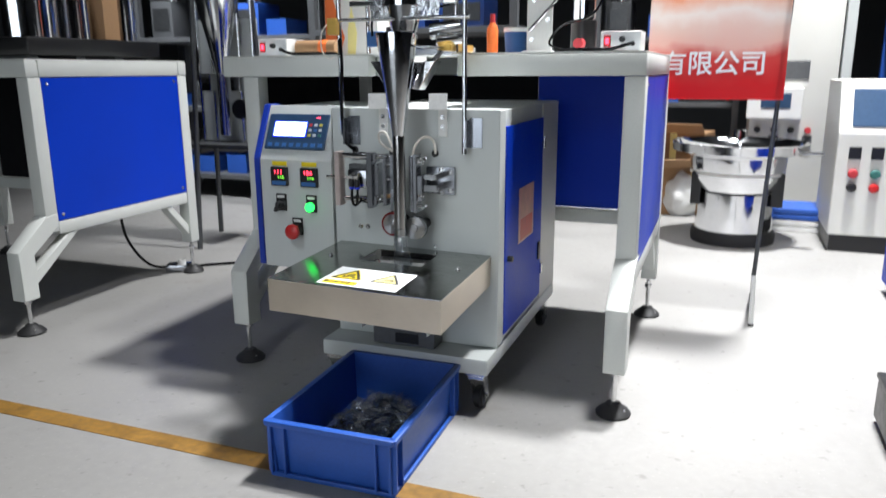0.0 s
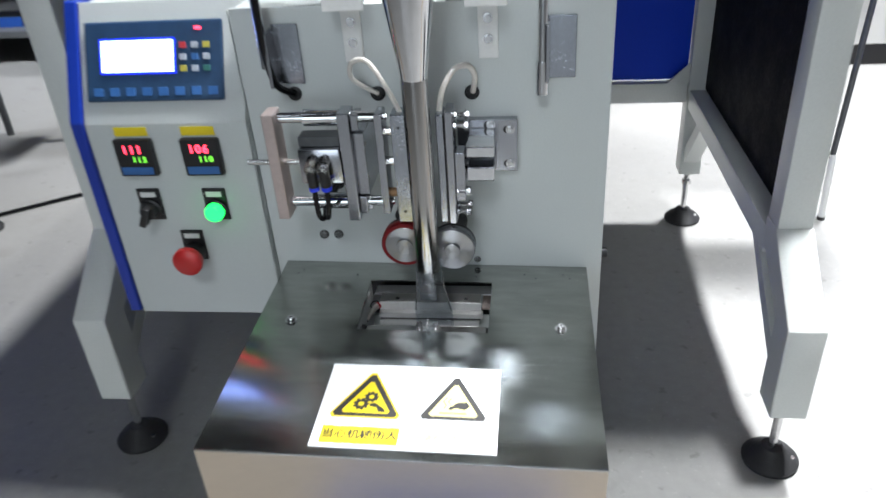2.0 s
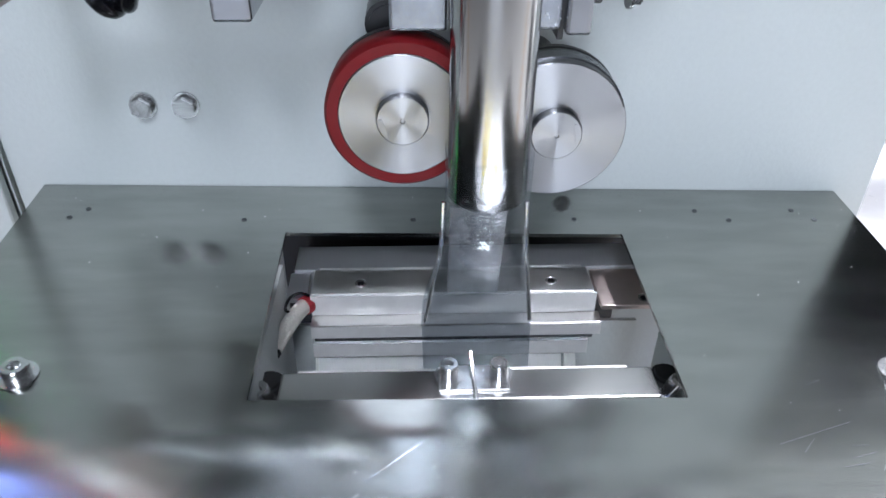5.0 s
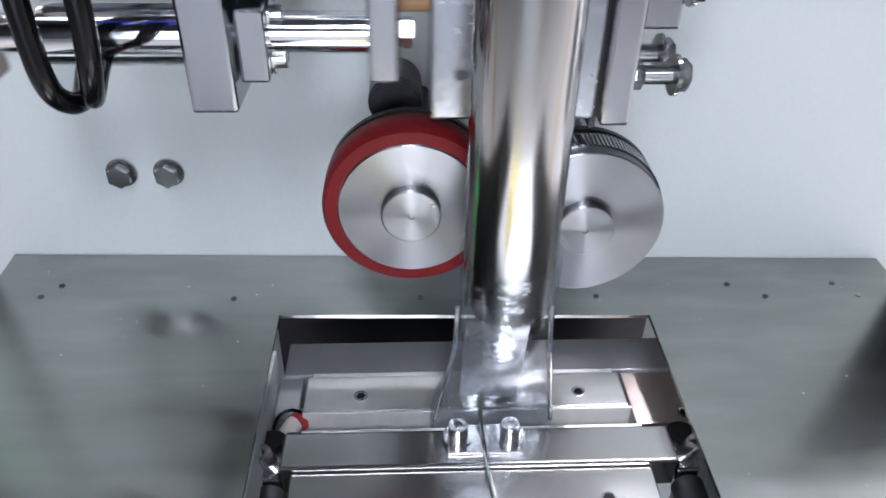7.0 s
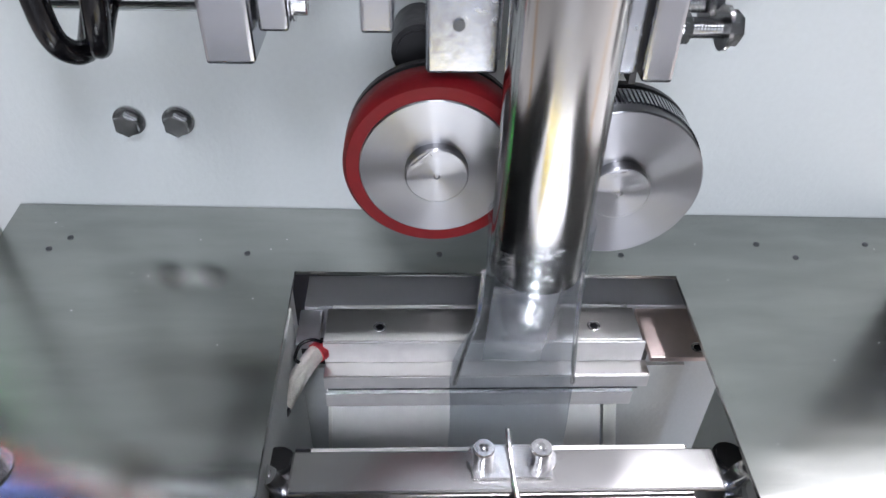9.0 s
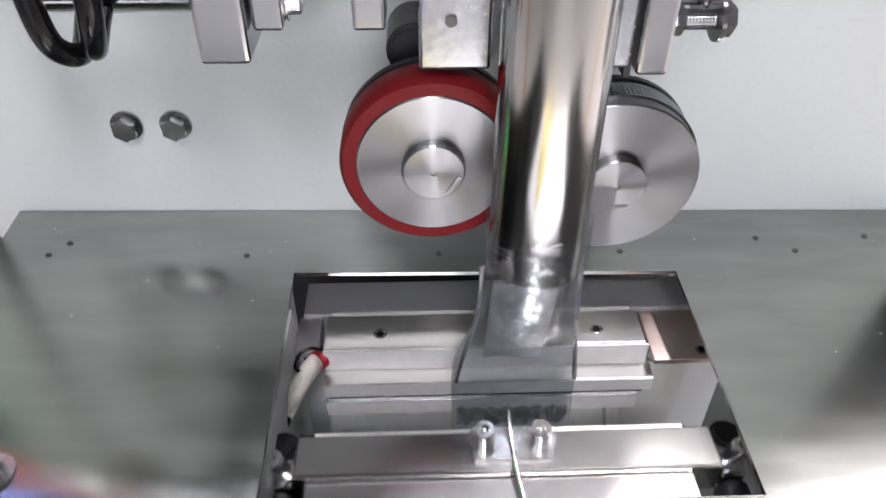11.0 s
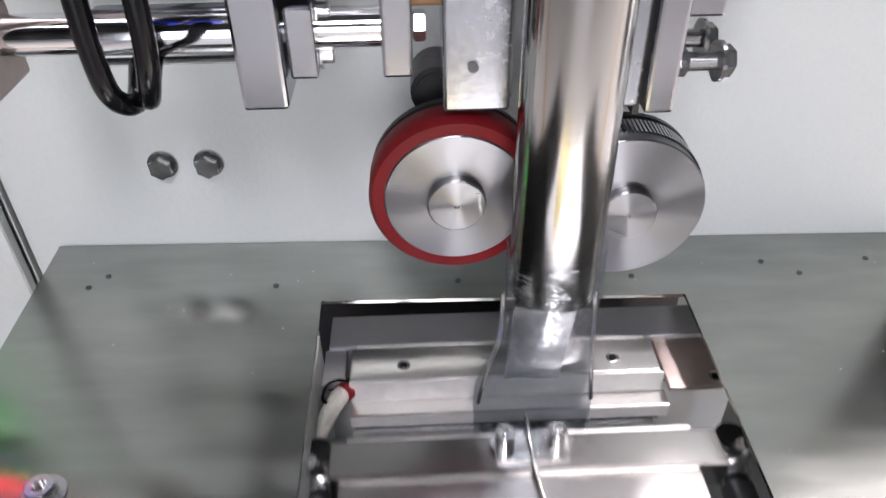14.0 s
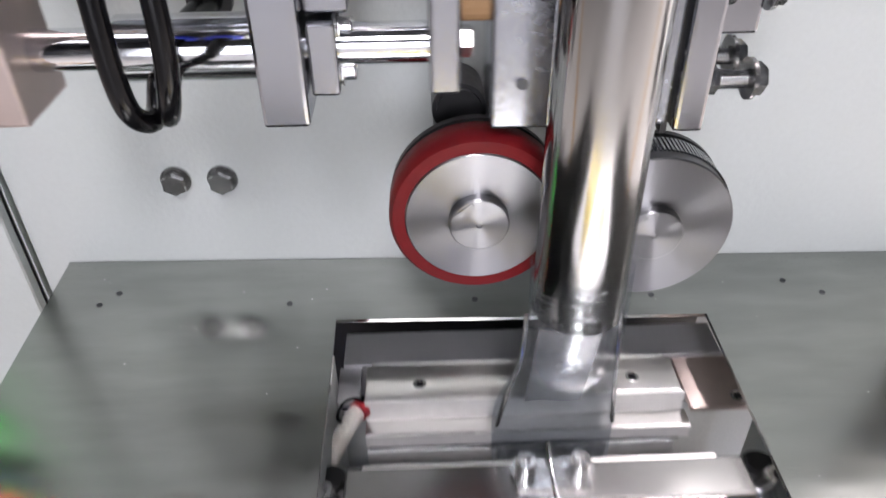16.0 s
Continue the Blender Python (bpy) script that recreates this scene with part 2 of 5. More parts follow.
def clear_film(name, tint, haze, milk=0.0, rough=0.12):
    m = bpy.data.materials.new(name)
    m.use_nodes = True
    nt = m.node_tree
    nt.nodes.remove(nt.nodes["Principled BSDF"])
    out = nt.nodes["Material Output"]
    tr = nt.nodes.new("ShaderNodeBsdfTransparent")
    tr.inputs[0].default_value = tint
    gl = nt.nodes.new("ShaderNodeBsdfGlossy")
    gl.inputs["Roughness"].default_value = rough
    gl.inputs["Color"].default_value = (0.9, 0.92, 0.95, 1)
    tc = nt.nodes.new("ShaderNodeTexCoord")
    nz = nt.nodes.new("ShaderNodeTexNoise")
    nz.inputs["Scale"].default_value, nz.inputs["Detail"].default_value = 90, 3
    nt.links.new(tc.outputs["Object"], nz.inputs["Vector"])
    bp = nt.nodes.new("ShaderNodeBump")
    bp.inputs["Strength"].default_value, bp.inputs["Distance"].default_value = 0.5, 0.002
    nt.links.new(nz.outputs["Fac"], bp.inputs["Height"])
    nt.links.new(bp.outputs["Normal"], gl.inputs["Normal"])
    mx = nt.nodes.new("ShaderNodeMixShader")
    mx.inputs[0].default_value = haze
    nt.links.new(tr.outputs[0], mx.inputs[1])
    df = nt.nodes.new("ShaderNodeBsdfDiffuse")
    df.inputs["Color"].default_value = (0.20, 0.21, 0.225, 1)
    body = nt.nodes.new("ShaderNodeMixShader")
    body.inputs[0].default_value = milk
    nt.links.new(gl.outputs[0], body.inputs[1])
    nt.links.new(df.outputs[0], body.inputs[2])
    nt.links.new(body.outputs[0], mx.inputs[2])
    nt.links.new(mx.outputs[0], out.inputs["Surface"])
    return m


FILM = clear_film("clear_packing_film", (0.90, 0.92, 0.94, 1), 0.16)
FILMFOLD = clear_film("folded_packing_film", (0.62, 0.64, 0.67, 1), 0.66, 0.45, 0.26)
FILMHAZE = clear_film("crinkled_packing_film", (0.80, 0.82, 0.85, 1), 0.5, 0.25)


# ---- mesh helpers ----
def part(name, bm, mat, parent, label="", smooth=None):
    me = bpy.data.meshes.new(name)
    if smooth is not None:
        for f in bm.faces:
            f.smooth = True
        for e in bm.edges:
            if len(e.link_faces) == 2 and e.calc_face_angle(0) > radians(smooth):
                e.smooth = False
    bm.to_mesh(me)
    bm.free()
    me.materials.append(mat)
    ob = new(name, me)
    if parent is not None:
        ob.parent = parent
    if label:
        ob["label"] = label
    return ob


def thing(name, label, category, group="", kind="", at=(0, 0, 0)):
    ob = new(name)
    ob.location = at
    ob.empty_display_size = 0.1
    return tagged(ob, label, category, group, kind)


def box(x0, x1, y0, y1, z0, z1, bevel=0.0, bm=None, seg=2, m=None):
    own = bmesh.new()
    bmesh.ops.create_cube(own, size=1, matrix=Matrix.LocRotScale(((x0 + x1) / 2, (y0 + y1) / 2, (z0 + z1) / 2), None, (abs(x1 - x0), abs(y1 - y0), abs(z1 - z0))))
    if bevel:
        bmesh.ops.bevel(own, geom=own.edges[:], offset=bevel, segments=seg, affect="EDGES", profile=0.5)
    if m is not None:
        own.transform(m)
    return join(bm, own)


def join(bm, own):
    if bm is None:
        return own
    me = bpy.data.meshes.new("tmp")
    own.to_mesh(me)
    own.free()
    bm.from_mesh(me)
    bpy.data.meshes.remove(me)
    return bm


def rod(a, b, r0, r1=None, seg=20, bevel=0.0, bm=None):
    a, b = Vector(a), Vector(b)
    r1 = r0 if r1 is None else r1
    own = bmesh.new()
    d = b - a
    bmesh.ops.create_cone(own, cap_ends=True, segments=seg, radius1=r0, radius2=r1, depth=d.length)
    if bevel:
        es = [e for e in own.edges if abs(e.verts[0].co.z - e.verts[1].co.z) < 1e-7]
        bmesh.ops.bevel(own, geom=es, offset=bevel, segments=2, affect="EDGES")
    q = Vector((0, 0, 1)).rotation_difference(d.normalized())
    own.transform(Matrix.Translation((a + b) / 2) @ q.to_matrix().to_4x4())
    return join(bm, own)


def lathe(profile, seg=48, m=None, bm=None, close=False):
    """Turn (r, z) pairs about z."""
    own = bmesh.new()
    rings = []
    for r, z in profile:
        if r < 1e-6:
            rings.append([own.verts.new((0, 0, z))])
        else:
            rings.append([own.verts.new((r * math.cos(2 * math.pi * k / seg), r * math.sin(2 * math.pi * k / seg), z)) for k in range(seg)])
    pairs = list(zip(rings, rings[1:])) + ([(rings[-1], rings[0])] if close else [])
    for p, q in pairs:
        for k in range(seg):
            k2 = (k + 1) % seg
            vs = [p[k % len(p)], p[k2 % len(p)], q[k2 % len(q)], q[k % len(q)]]
            vs = [v for i, v in enumerate(vs) if v not in vs[:i]]
            if len(vs) > 2:
                own.faces.new(vs)
    bmesh.ops.recalc_face_normals(own, faces=own.faces[:])
    if m is not None:
        own.transform(m)
    return join(bm, own)


def hose(points, r, seg=10, steps=8, bm=None):
    """A round tube along a smooth line through the points."""
    ps = [Vector(p) for p in points]
    line = []
    for i in range(len(ps) - 1):
        p0, p1, p2, p3 = ps[max(0, i - 1)], ps[i], ps[i + 1], ps[min(len(ps) - 1, i + 2)]
        for k in range(steps):
            t = k / steps
            line.append(0.5 * ((2 * p1) + (p2 - p0) * t + (2 * p0 - 5 * p1 + 4 * p2 - p3) * t * t + (3 * p1 - p0 - 3 * p2 + p3) * t ** 3))
    line.append(ps[-1])
    own = bmesh.new()
    up = Vector((0.3, 0.5, 0.8))
    rings = []
    for i, p in enumerate(line):
        d = (line[min(i + 1, len(line) - 1)] - line[max(i - 1, 0)]).normalized()
        side = d.cross(up).normalized() if abs(d.dot(up.normalized())) < 0.99 else d.cross(Vector((1, 0, 0))).normalized()
        top = side.cross(d)
        up = top
        rings.append([own.verts.new(p + r * (math.cos(2 * math.pi * k / seg) * side + math.sin(2 * math.pi * k / seg) * top)) for k in range(seg)])
    for p, q in zip(rings, rings[1:]):
        for k in range(seg):
            own.faces.new((p[k], p[(k + 1) % seg], q[(k + 1) % seg], q[k]))
    own.faces.new(rings[0][::-1])
    own.faces.new(rings[-1])
    bmesh.ops.recalc_face_normals(own, faces=own.faces[:])
    return join(bm, own)


def prism(outline, a, b, axis="x", bevel=0.0, bm=None):
    """Push an outline along an axis from a to b. Outline pairs: (y, z) for x, (x, z) for y, (x, y) for z."""
    def put(u, v, w):
        return {"x": (w, u, v), "y": (u, w, v), "z": (u, v, w)}[axis]
    own = bmesh.new()
    lo = [own.verts.new(put(u, v, a)) for u, v in outline]
    hi = [own.verts.new(put(u, v, b)) for u, v in outline]
    own.faces.new(lo)
    own.faces.new(hi[::-1])
    for k in range(len(lo)):
        k2 = (k + 1) % len(lo)
        own.faces.new((lo[k], hi[k], hi[k2], lo[k2]))
    bmesh.ops.recalc_face_normals(own, faces=own.faces[:])
    if bevel:
        bmesh.ops.bevel(own, geom=own.edges[:], offset=bevel, segments=1, affect="EDGES")
    return join(bm, own)


def ring_frame(x0, x1, y0, y1, ix0, ix1, iy0, iy1, z0, z1, bm=None):
    """A flat plate with a rectangular hole through it."""
    own = bmesh.new()
    o = [(x0, y0), (x1, y0), (x1, y1), (x0, y1)]
    n = [(ix0, iy0), (ix1, iy0), (ix1, iy1), (ix0, iy1)]
    vs = {}
    for tag, pts in (("o", o), ("n", n)):
        for z in (z0, z1):
            vs[tag, z] = [own.verts.new((*p, z)) for p in pts]
    for k in range(4):
        q = (k + 1) % 4
        own.faces.new((vs["o", z1][k], vs["o", z1][q], vs["n", z1][q], vs["n", z1][k]))
        own.faces.new((vs["o", z0][k], vs["n", z0][k], vs["n", z0][q], vs["o", z0][q]))
        own.faces.new((vs["o", z0][k], vs["o", z0][q], vs["o", z1][q], vs["o", z1][k]))
        own.faces.new((vs["n", z0][k], vs["n", z1][k], vs["n", z1][q], vs["n", z0][q]))
    bmesh.ops.recalc_face_normals(own, faces=own.faces[:])
    return join(bm, own)


def text_mesh(name, body, size, mat, parent, m, label="", bold=0.0, spacing=1.0):
    cu = bpy.data.curves.new(name, "FONT")
    cu.body, cu.size, cu.align_x, cu.align_y, cu.offset, cu.extrude, cu.space_character = body, size, "CENTER", "CENTER", bold, 0.0002, spacing
    tmp = new(name, cu)
    bpy.context.view_layer.update()
    me = bpy.data.meshes.new_from_object(tmp.evaluated_get(bpy.context.evaluated_depsgraph_get()))
    bpy.data.objects.remove(tmp)
    bpy.data.curves.remove(cu)
    me.name = name
    me.transform(m)
    me.materials.clear()
    me.materials.append(mat)
    ob = new(name, me)
    if parent is not None:
        ob.parent = parent
    if label:
        ob["label"] = label
    return ob


def hex_bolt(at, axis, r, h, bm=None):
    """A hexagon head with a washer, standing on the point, along the axis."""
    a, d = Vector(at), Vector(axis).normalized()
    own = rod(a, a + d * 0.0012, r * 1.25, seg=20)
    own = rod(a + d * 0.0012, a + d * h, r, seg=6, bevel=r * 0.12, bm=own)
    return join(bm, own)


def cap_screw(at, axis, r, h, bm=None):
    a, d = Vector(at), Vector(axis).normalized()
    m = Matrix.Translation(a) @ Vector((0, 0, 1)).rotation_difference(d).to_matrix().to_4x4()
    return lathe([(r * 1.5, 0), (r * 1.5, h * 0.12), (r, h * 0.12), (r, h * 0.9), (r * 0.9, h), (r * 0.5, h), (r * 0.45, h * 0.5), (0, h * 0.5)], 20, m, bm)


# ---- the hall ----
tagged(part("floor", box(-6.5, 6.5, -6, 7, -0.12, 0), CONCRETE, None), "pale sealed concrete workshop floor with faint stains", "floor", kind="structure")
tagged(part("floor_line", box(-6.4, 6.4, -0.457, -0.404, -0.01, 0.0012), LINE, None), "worn yellow painted line on the concrete floor", "floor line", kind="structure")
# the south wall's gap is an assumed opening for the door fill
for n, b in (("wall_north", (-6.7, 6.7, 7, 7.2, -0.1, 5.6)), ("wall_south", (-6.7, -2.35, -6.2, -6, -0.1, 5.6)), ("wall_south_east", (1.15, 6.7, -6.2, -6, -0.1, 5.6)), ("wall_south_lintel", (-2.35, 1.15, -6.2, -6, 2.7, 5.6)),
             ("wall_west", (-6.7, -6.5, -6, 7, -0.1, 5.6)), ("wall_east", (6.5, 6.7, -6, 7, -0.1, 5.6))):
    tagged(part(n, box(*b), WALLPAINT, None), "plain grey painted hall wall", "wall", kind="structure")
tagged(part("ceiling", box(-6.7, 6.7, -6.2, 7.2, 5.6, 5.75), CEILPAINT, None), "dark hall ceiling", "ceiling", kind="structure")


# ---- work platform ----
def foot(parent, x, y):
    f = part("levelling_foot", lathe([(0, 0), (0.040, 0), (0.041, 0.006), (0.034, 0.014), (0.020, 0.024), (0.016, 0.030), (0, 0.031)], 32, pose(x, y, 0)), RUBBER, parent, "black rubber levelling foot", 40)
    part("spindle", rod((x, y, 0.028), (x, y, 0.118), 0.0065, seg=14), BOLT, f, "threaded steel spindle", 40)
    part("lock_nut", rod((x, y, 0.096), (x, y, 0.106), 0.012, seg=6, bevel=0.001), BOLT, f)
    part("foot_hole", rod((x + 0.026, y - 0.012, 0.012), (x + 0.026, y - 0.012, 0.0185), 0.004, seg=12), BOLT, f)


def platform(name):
    top = thing(name, "pale grey steel work platform with blue sheet panels and levelling feet", "platform", "work platforms")
    x0, x1, y0, y1, z1 = -0.610, 0.505, 0.120, 0.838, 0.824
    zb = 0.774
    part("front_beam", box(x0, -0.172, y0, y0 + 0.045, zb, z1, 0.004), PLATFORM, top, "", 40)
    part("front_beam", box(0.082, x1, y0, y0 + 0.045, zb, z1, 0.004), PLATFORM, top, "", 40)
    part("notch_beam", box(-0.172, -0.134, y0 + 0.047, y0 + 0.30, zb, z1, 0.004), PLATFORM, top, "", 40)
    part("notch_beam", box(0.046, 0.082, y0 + 0.047, y0 + 0.30, zb, z1, 0.004), PLATFORM, top, "", 40)
    part("back_beam", box(x0, x1, y1 - 0.045, y1, zb, z1, 0.004), PLATFORM, top, "", 40)
    part("side_beam", box(x0, x0 + 0.045, y0 + 0.047, y1 - 0.047, zb, z1, 0.004), PLATFORM, top, "", 40)
    part("side_beam", box(x1 - 0.045, x1, y0 + 0.047, y1 - 0.047, zb, z1, 0.004), PLATFORM, top, "", 40)
    part("deck", box(x0 + 0.002, -0.136, y0 + 0.002, y1 - 0.002, z1 + 0.0005, z1 + 0.004), PLATFORM, top)
    part("deck", box(0.048, x1 - 0.002, y0 + 0.002, y1 - 0.002, z1 + 0.0005, z1 + 0.004), PLATFORM, top)
    part("deck", box(-0.134, 0.046, y0 + 0.30, y1 - 0.002, z1 + 0.0005, z1 + 0.004), PLATFORM, top)
    for side, px in ((-1, -0.550), (1, 0.458)):
        w = 0.047
        part("post", box(px, px + w, y0 + 0.004, y0 + 0.050, 0.30, zb - 0.001, 0.003), PLATFORM, top, "", 40)
        # bent lower leg
        leg = [(y0 + 0.004, 0.355), (y0 + 0.050, 0.355), (y0 + 0.050, 0.318), (0.066, 0.246), (0.066, 0.110), (0.010, 0.110), (0.010, 0.262)]
        part("bent_leg", prism(leg, px - 0.0015, px + w + 0.0015, "x", 0.002), PLATFORM, top, "", 40)
        brace = [(0.068, 0.150), (0.068, 0.190), (y0 + 0.090, 0.288), (y0 + 0.130, 0.288)]
        part("brace", prism(brace, px + 0.006, px + w - 0.006, "x", 0.002), PLATFORM, top, "", 40)
        part("post", box(px, px + w, y1 - 0.052, y1 - 0.004, 0.128, zb - 0.001, 0.003), PLATFORM, top, "", 40)
        back = [(y1 - 0.055, 0.160), (y1 - 0.055, 0.200), (y1 - 0.140, 0.288), (y1 - 0.175, 0.288)]
        part("brace", prism(back, px + 0.006, px + w - 0.006, "x", 0.002), PLATFORM, top, "", 40)
        part("lower_rail", box(px + 0.002, px + w - 0.002, y0 + 0.052, y1 - 0.054, 0.288, 0.330, 0.003), PLATFORM, top, "", 40)
        xo = px + w - 0.004 if side > 0 else px + 0.004
        # added black sheet makes the panel's inner face look shaded
        part("inner_shade_sheet", box(xo - side * 0.0075 - 0.001, xo - side * 0.0075 + 0.001, y0 + 0.052, y1 - 0.054, 0.332, zb - 0.002), SHADEBLACK, top, "black sheet added for shade inside the platform")
        panel = part("side_panel", box(xo - 0.0015, xo + 0.0015 + side * 0.001, y0 + 0.052, y1 - 0.054, 0.332, zb - 0.002), BLUE, top, "blue painted sheet panel")
        for py in (y0 + 0.072, y1 - 0.074):
            for pz in (0.350, zb - 0.020):
                part("panel_screw", cap_screw((xo + side * 0.0025, py, pz), (side, 0, 0), 0.0035, 0.003), BOLT, panel)
        foot(top, px + w / 2, 0.040)
        foot(top, px + w / 2, y1 - 0.028)
    # added black sheet stands for the shaded space behind the machine
    part("rear_shade_sheet", box(-0.50, 0.098, y1 - 0.030, y1 - 0.026, 0.347, zb - 0.002), SHADEBLACK, top, "black sheet added for shade at the back")
    part("rear_panel", box(0.100, 0.456, y1 - 0.030, y1 - 0.026, 0.347, zb - 0.002), BLUE, top, "blue painted sheet panel")
    part("rear_rail", box(-0.50, 0.456, y1 - 0.050, y1 - 0.008, 0.300, 0.345, 0.003), PLATFORM, top, "", 40)
    part("corner_gusset", prism([(0.456, 0.346), (0.456, 0.390), (0.410, 0.346)], y1 - 0.056, y1 - 0.051, "y"), PLATFORM, top)
    return top


main_platform = platform("work_platform")
left_platform = copy_thing(main_platform, pose(-1.772, -0.062, 0, 0, 0, 0.6))
left_platform["label"] = "pale grey steel work platform with a broad blue side panel"


# ---- packing machine ----
machine = thing("packing_machine", "grey and blue sachet packing machine with stainless tray on castors", "packing machine")

# cabinet
PLATE_X0, PLATE_X1, PLATE_T, PLATE_Z = -0.214, 0.208, 0.004, 0.702
part("front_plate", box(PLATE_X0, PLATE_X1, 0.0, PLATE_T, 0.141, PLATE_Z, 0.0012), PAINT, machine, "grey painted front plate")
part("cabinet_body", box(-0.2150, 0.203, 0.006, 0.615, 0.141, 0.700, 0.004), PAINT, machine, "grey painted sheet cabinet", 40)
part("control_cabinet", prism([(0.006, 0.30), (0.006, 0.570), (0.068, 0.700), (0.40, 0.700), (0.40, 0.30)], -0.420, -0.2165, "x"), PAINT, machine, "grey painted control cabinet")
part("edge_strip", box(0.2035, 0.208, 0.0045, 0.048, 0.143, 0.700, 0.001), PAINT, machine)
door = part("side_door", box(0.2045, 0.2095, 0.052, 0.420, 0.158, 0.662, 0.0015), BLUE, machine, "blue painted hinged side door")
part("door_plate", box(0.2098, 0.2106, 0.17, 0.32, 0.36, 0.50), BANNERPALE, door, "faded printed notice sheet")
part("door_plate_print", box(0.2108, 0.2112, 0.185, 0.305, 0.365, 0.42), BANNERPINK, door)
part("latch", box(0.2098, 0.2150, 0.375, 0.395, 0.27, 0.32, 0.002), BLACK, door, "black turn latch")
part("hinge", rod((0.213, 0.418, 0.58), (0.213, 0.418, 0.61), 0.004), BOLT, door)
part("hinge", rod((0.213, 0.418, 0.22), (0.213, 0.418, 0.25), 0.004), BOLT, door)
part("door_knob", rod((0.2098, 0.075, 0.345), (0.2230, 0.075, 0.345), 0.007, bevel=0.001), BLACK, door)
part("rear_strip", box(0.2035, 0.2080, 0.424, 0.612, 0.143, 0.698, 0.001), BEIGE, machine)

# base with castors
part("base_frame", box(-0.222, 0.207, -0.077, 0.62, 0.100, 0.139, 0.003), PAINT, machine, "", 40)
part("chute_mouth", box(-0.090, 0.070, -0.060, -0.002, 0.141, 0.200, 0.003), SHADE, machine, "dark outlet chute under the tray")
part("chute_slot", box(-0.030, 0.030, -0.0635, -0.0605, 0.150, 0.175, 0.001), BLACK, machine)
for cx, cy in ((0.176, -0.046), (-0.196, -0.046), (0.176, 0.575), (-0.196, 0.575)):
    c = part("castor", box(cx - 0.024, cx + 0.024, cy - 0.024, cy + 0.024, 0.093, 0.0995, 0.001), BOLT, machine, "zinc swivel castor")
    fork = prism([(cy - 0.018, 0.092), (cy + 0.018, 0.092), (cy + 0.026, 0.026), (cy + 0.010, 0.022)], cx - 0.018, cx - 0.015, "x")
    fork = prism([(cy - 0.018, 0.092), (cy + 0.018, 0.092), (cy + 0.026, 0.026), (cy + 0.010, 0.022)], cx + 0.015, cx + 0.018, "x", bm=fork)
    fork = box(cx - 0.020, cx + 0.020, cy - 0.020, cy + 0.020, 0.082, 0.0925, 0.002, fork)
    part("castor_fork", fork, BOLT, c)
    part("castor_wheel", rod((cx - 0.011, cy + 0.016, 0.027), (cx + 0.011, cy + 0.016, 0.027), 0.027, seg=28, bevel=0.004), RUBBER, c, "", 40)
    part("castor_axle", rod((cx - 0.021, cy + 0.016, 0.031), (cx + 0.021, cy + 0.016, 0.031), 0.006, seg=6), BOLT, c)

# control panel: upright below, leaning back above
PX0, PX1 = -0.421, -0.2165
prof = [(-0.008, 0.295), (-0.008, 0.572), (0.054, 0.704), (0.060, 0.702), (-0.002, 0.573), (-0.002, 0.295)]
panel = part("control_panel", prism(prof, PX0, PX1, "x", 0.0008), PAINT, machine, "grey control panel with display and buttons")
part("panel_gap", box(PX1 + 0.0004, PX1 + 0.0012, -0.001, 0.003, 0.296, 0.700), PAINT, machine)
trim = [(-0.012, 0.298), (-0.012, 0.575), (0.050, 0.706), (0.10, 0.706), (0.10, 0.298)]
part("blue_trim", prism(trim, PX0 - 0.0165, PX0 - 0.0005, "x", 0.0015), DARKBLUE, machine, "blue painted edge trim")
LEAN_M = Matrix.Translation((0.004, -0.008, 0.572)) @ Matrix.Rotation(-math.atan2(0.062, 0.132), 4, "X")
# display, in the leaning face: local x, outward -y, z up the slope
disp = part("display_unit", box(-0.416, -0.244, -0.006, 0.0, 0.027, 0.121, 0.0025, m=LEAN_M), BEZEL, panel, "dark blue keypad unit with lit display")
part("screen", box(-0.394, -0.304, -0.0075, -0.0062, 0.061, 0.098, m=LEAN_M), SCREEN, panel, "lit white display window")
part("screen_edge", box(-0.3965, -0.3015, -0.0068, -0.0061, 0.0585, 0.1005, m=LEAN_M), SCREENEDGE, panel)
part("status_light", box(-0.277, -0.269, -0.0075, -0.0062, 0.109, 0.112, m=LEAN_M), REDLED, panel)
keymats = [KEYRED, KEYGREY, KEYYELLOW, KEYGREY, LIGHTBLUE, KEYGREY, KEYYELLOW, KEYGREY, KEYGREEN]
for k in range(9):
    kx, kz = -0.292 + 0.0145 * (k % 3), 0.091 - 0.0135 * (k // 3)
    part("key", box(kx - 0.0042, kx + 0.0042, -0.0078, -0.0062, kz - 0.0036, kz + 0.0036, 0.0007, m=LEAN_M), keymats[k], panel)
for k in range(8):
    kx = -0.400 + 0.0205 * k
    part("key", box(kx - 0.006, kx + 0.006, -0.0072, -0.0062, 0.033, 0.043, 0.0005, m=LEAN_M), LIGHTBLUE, panel)
FACE = -0.008
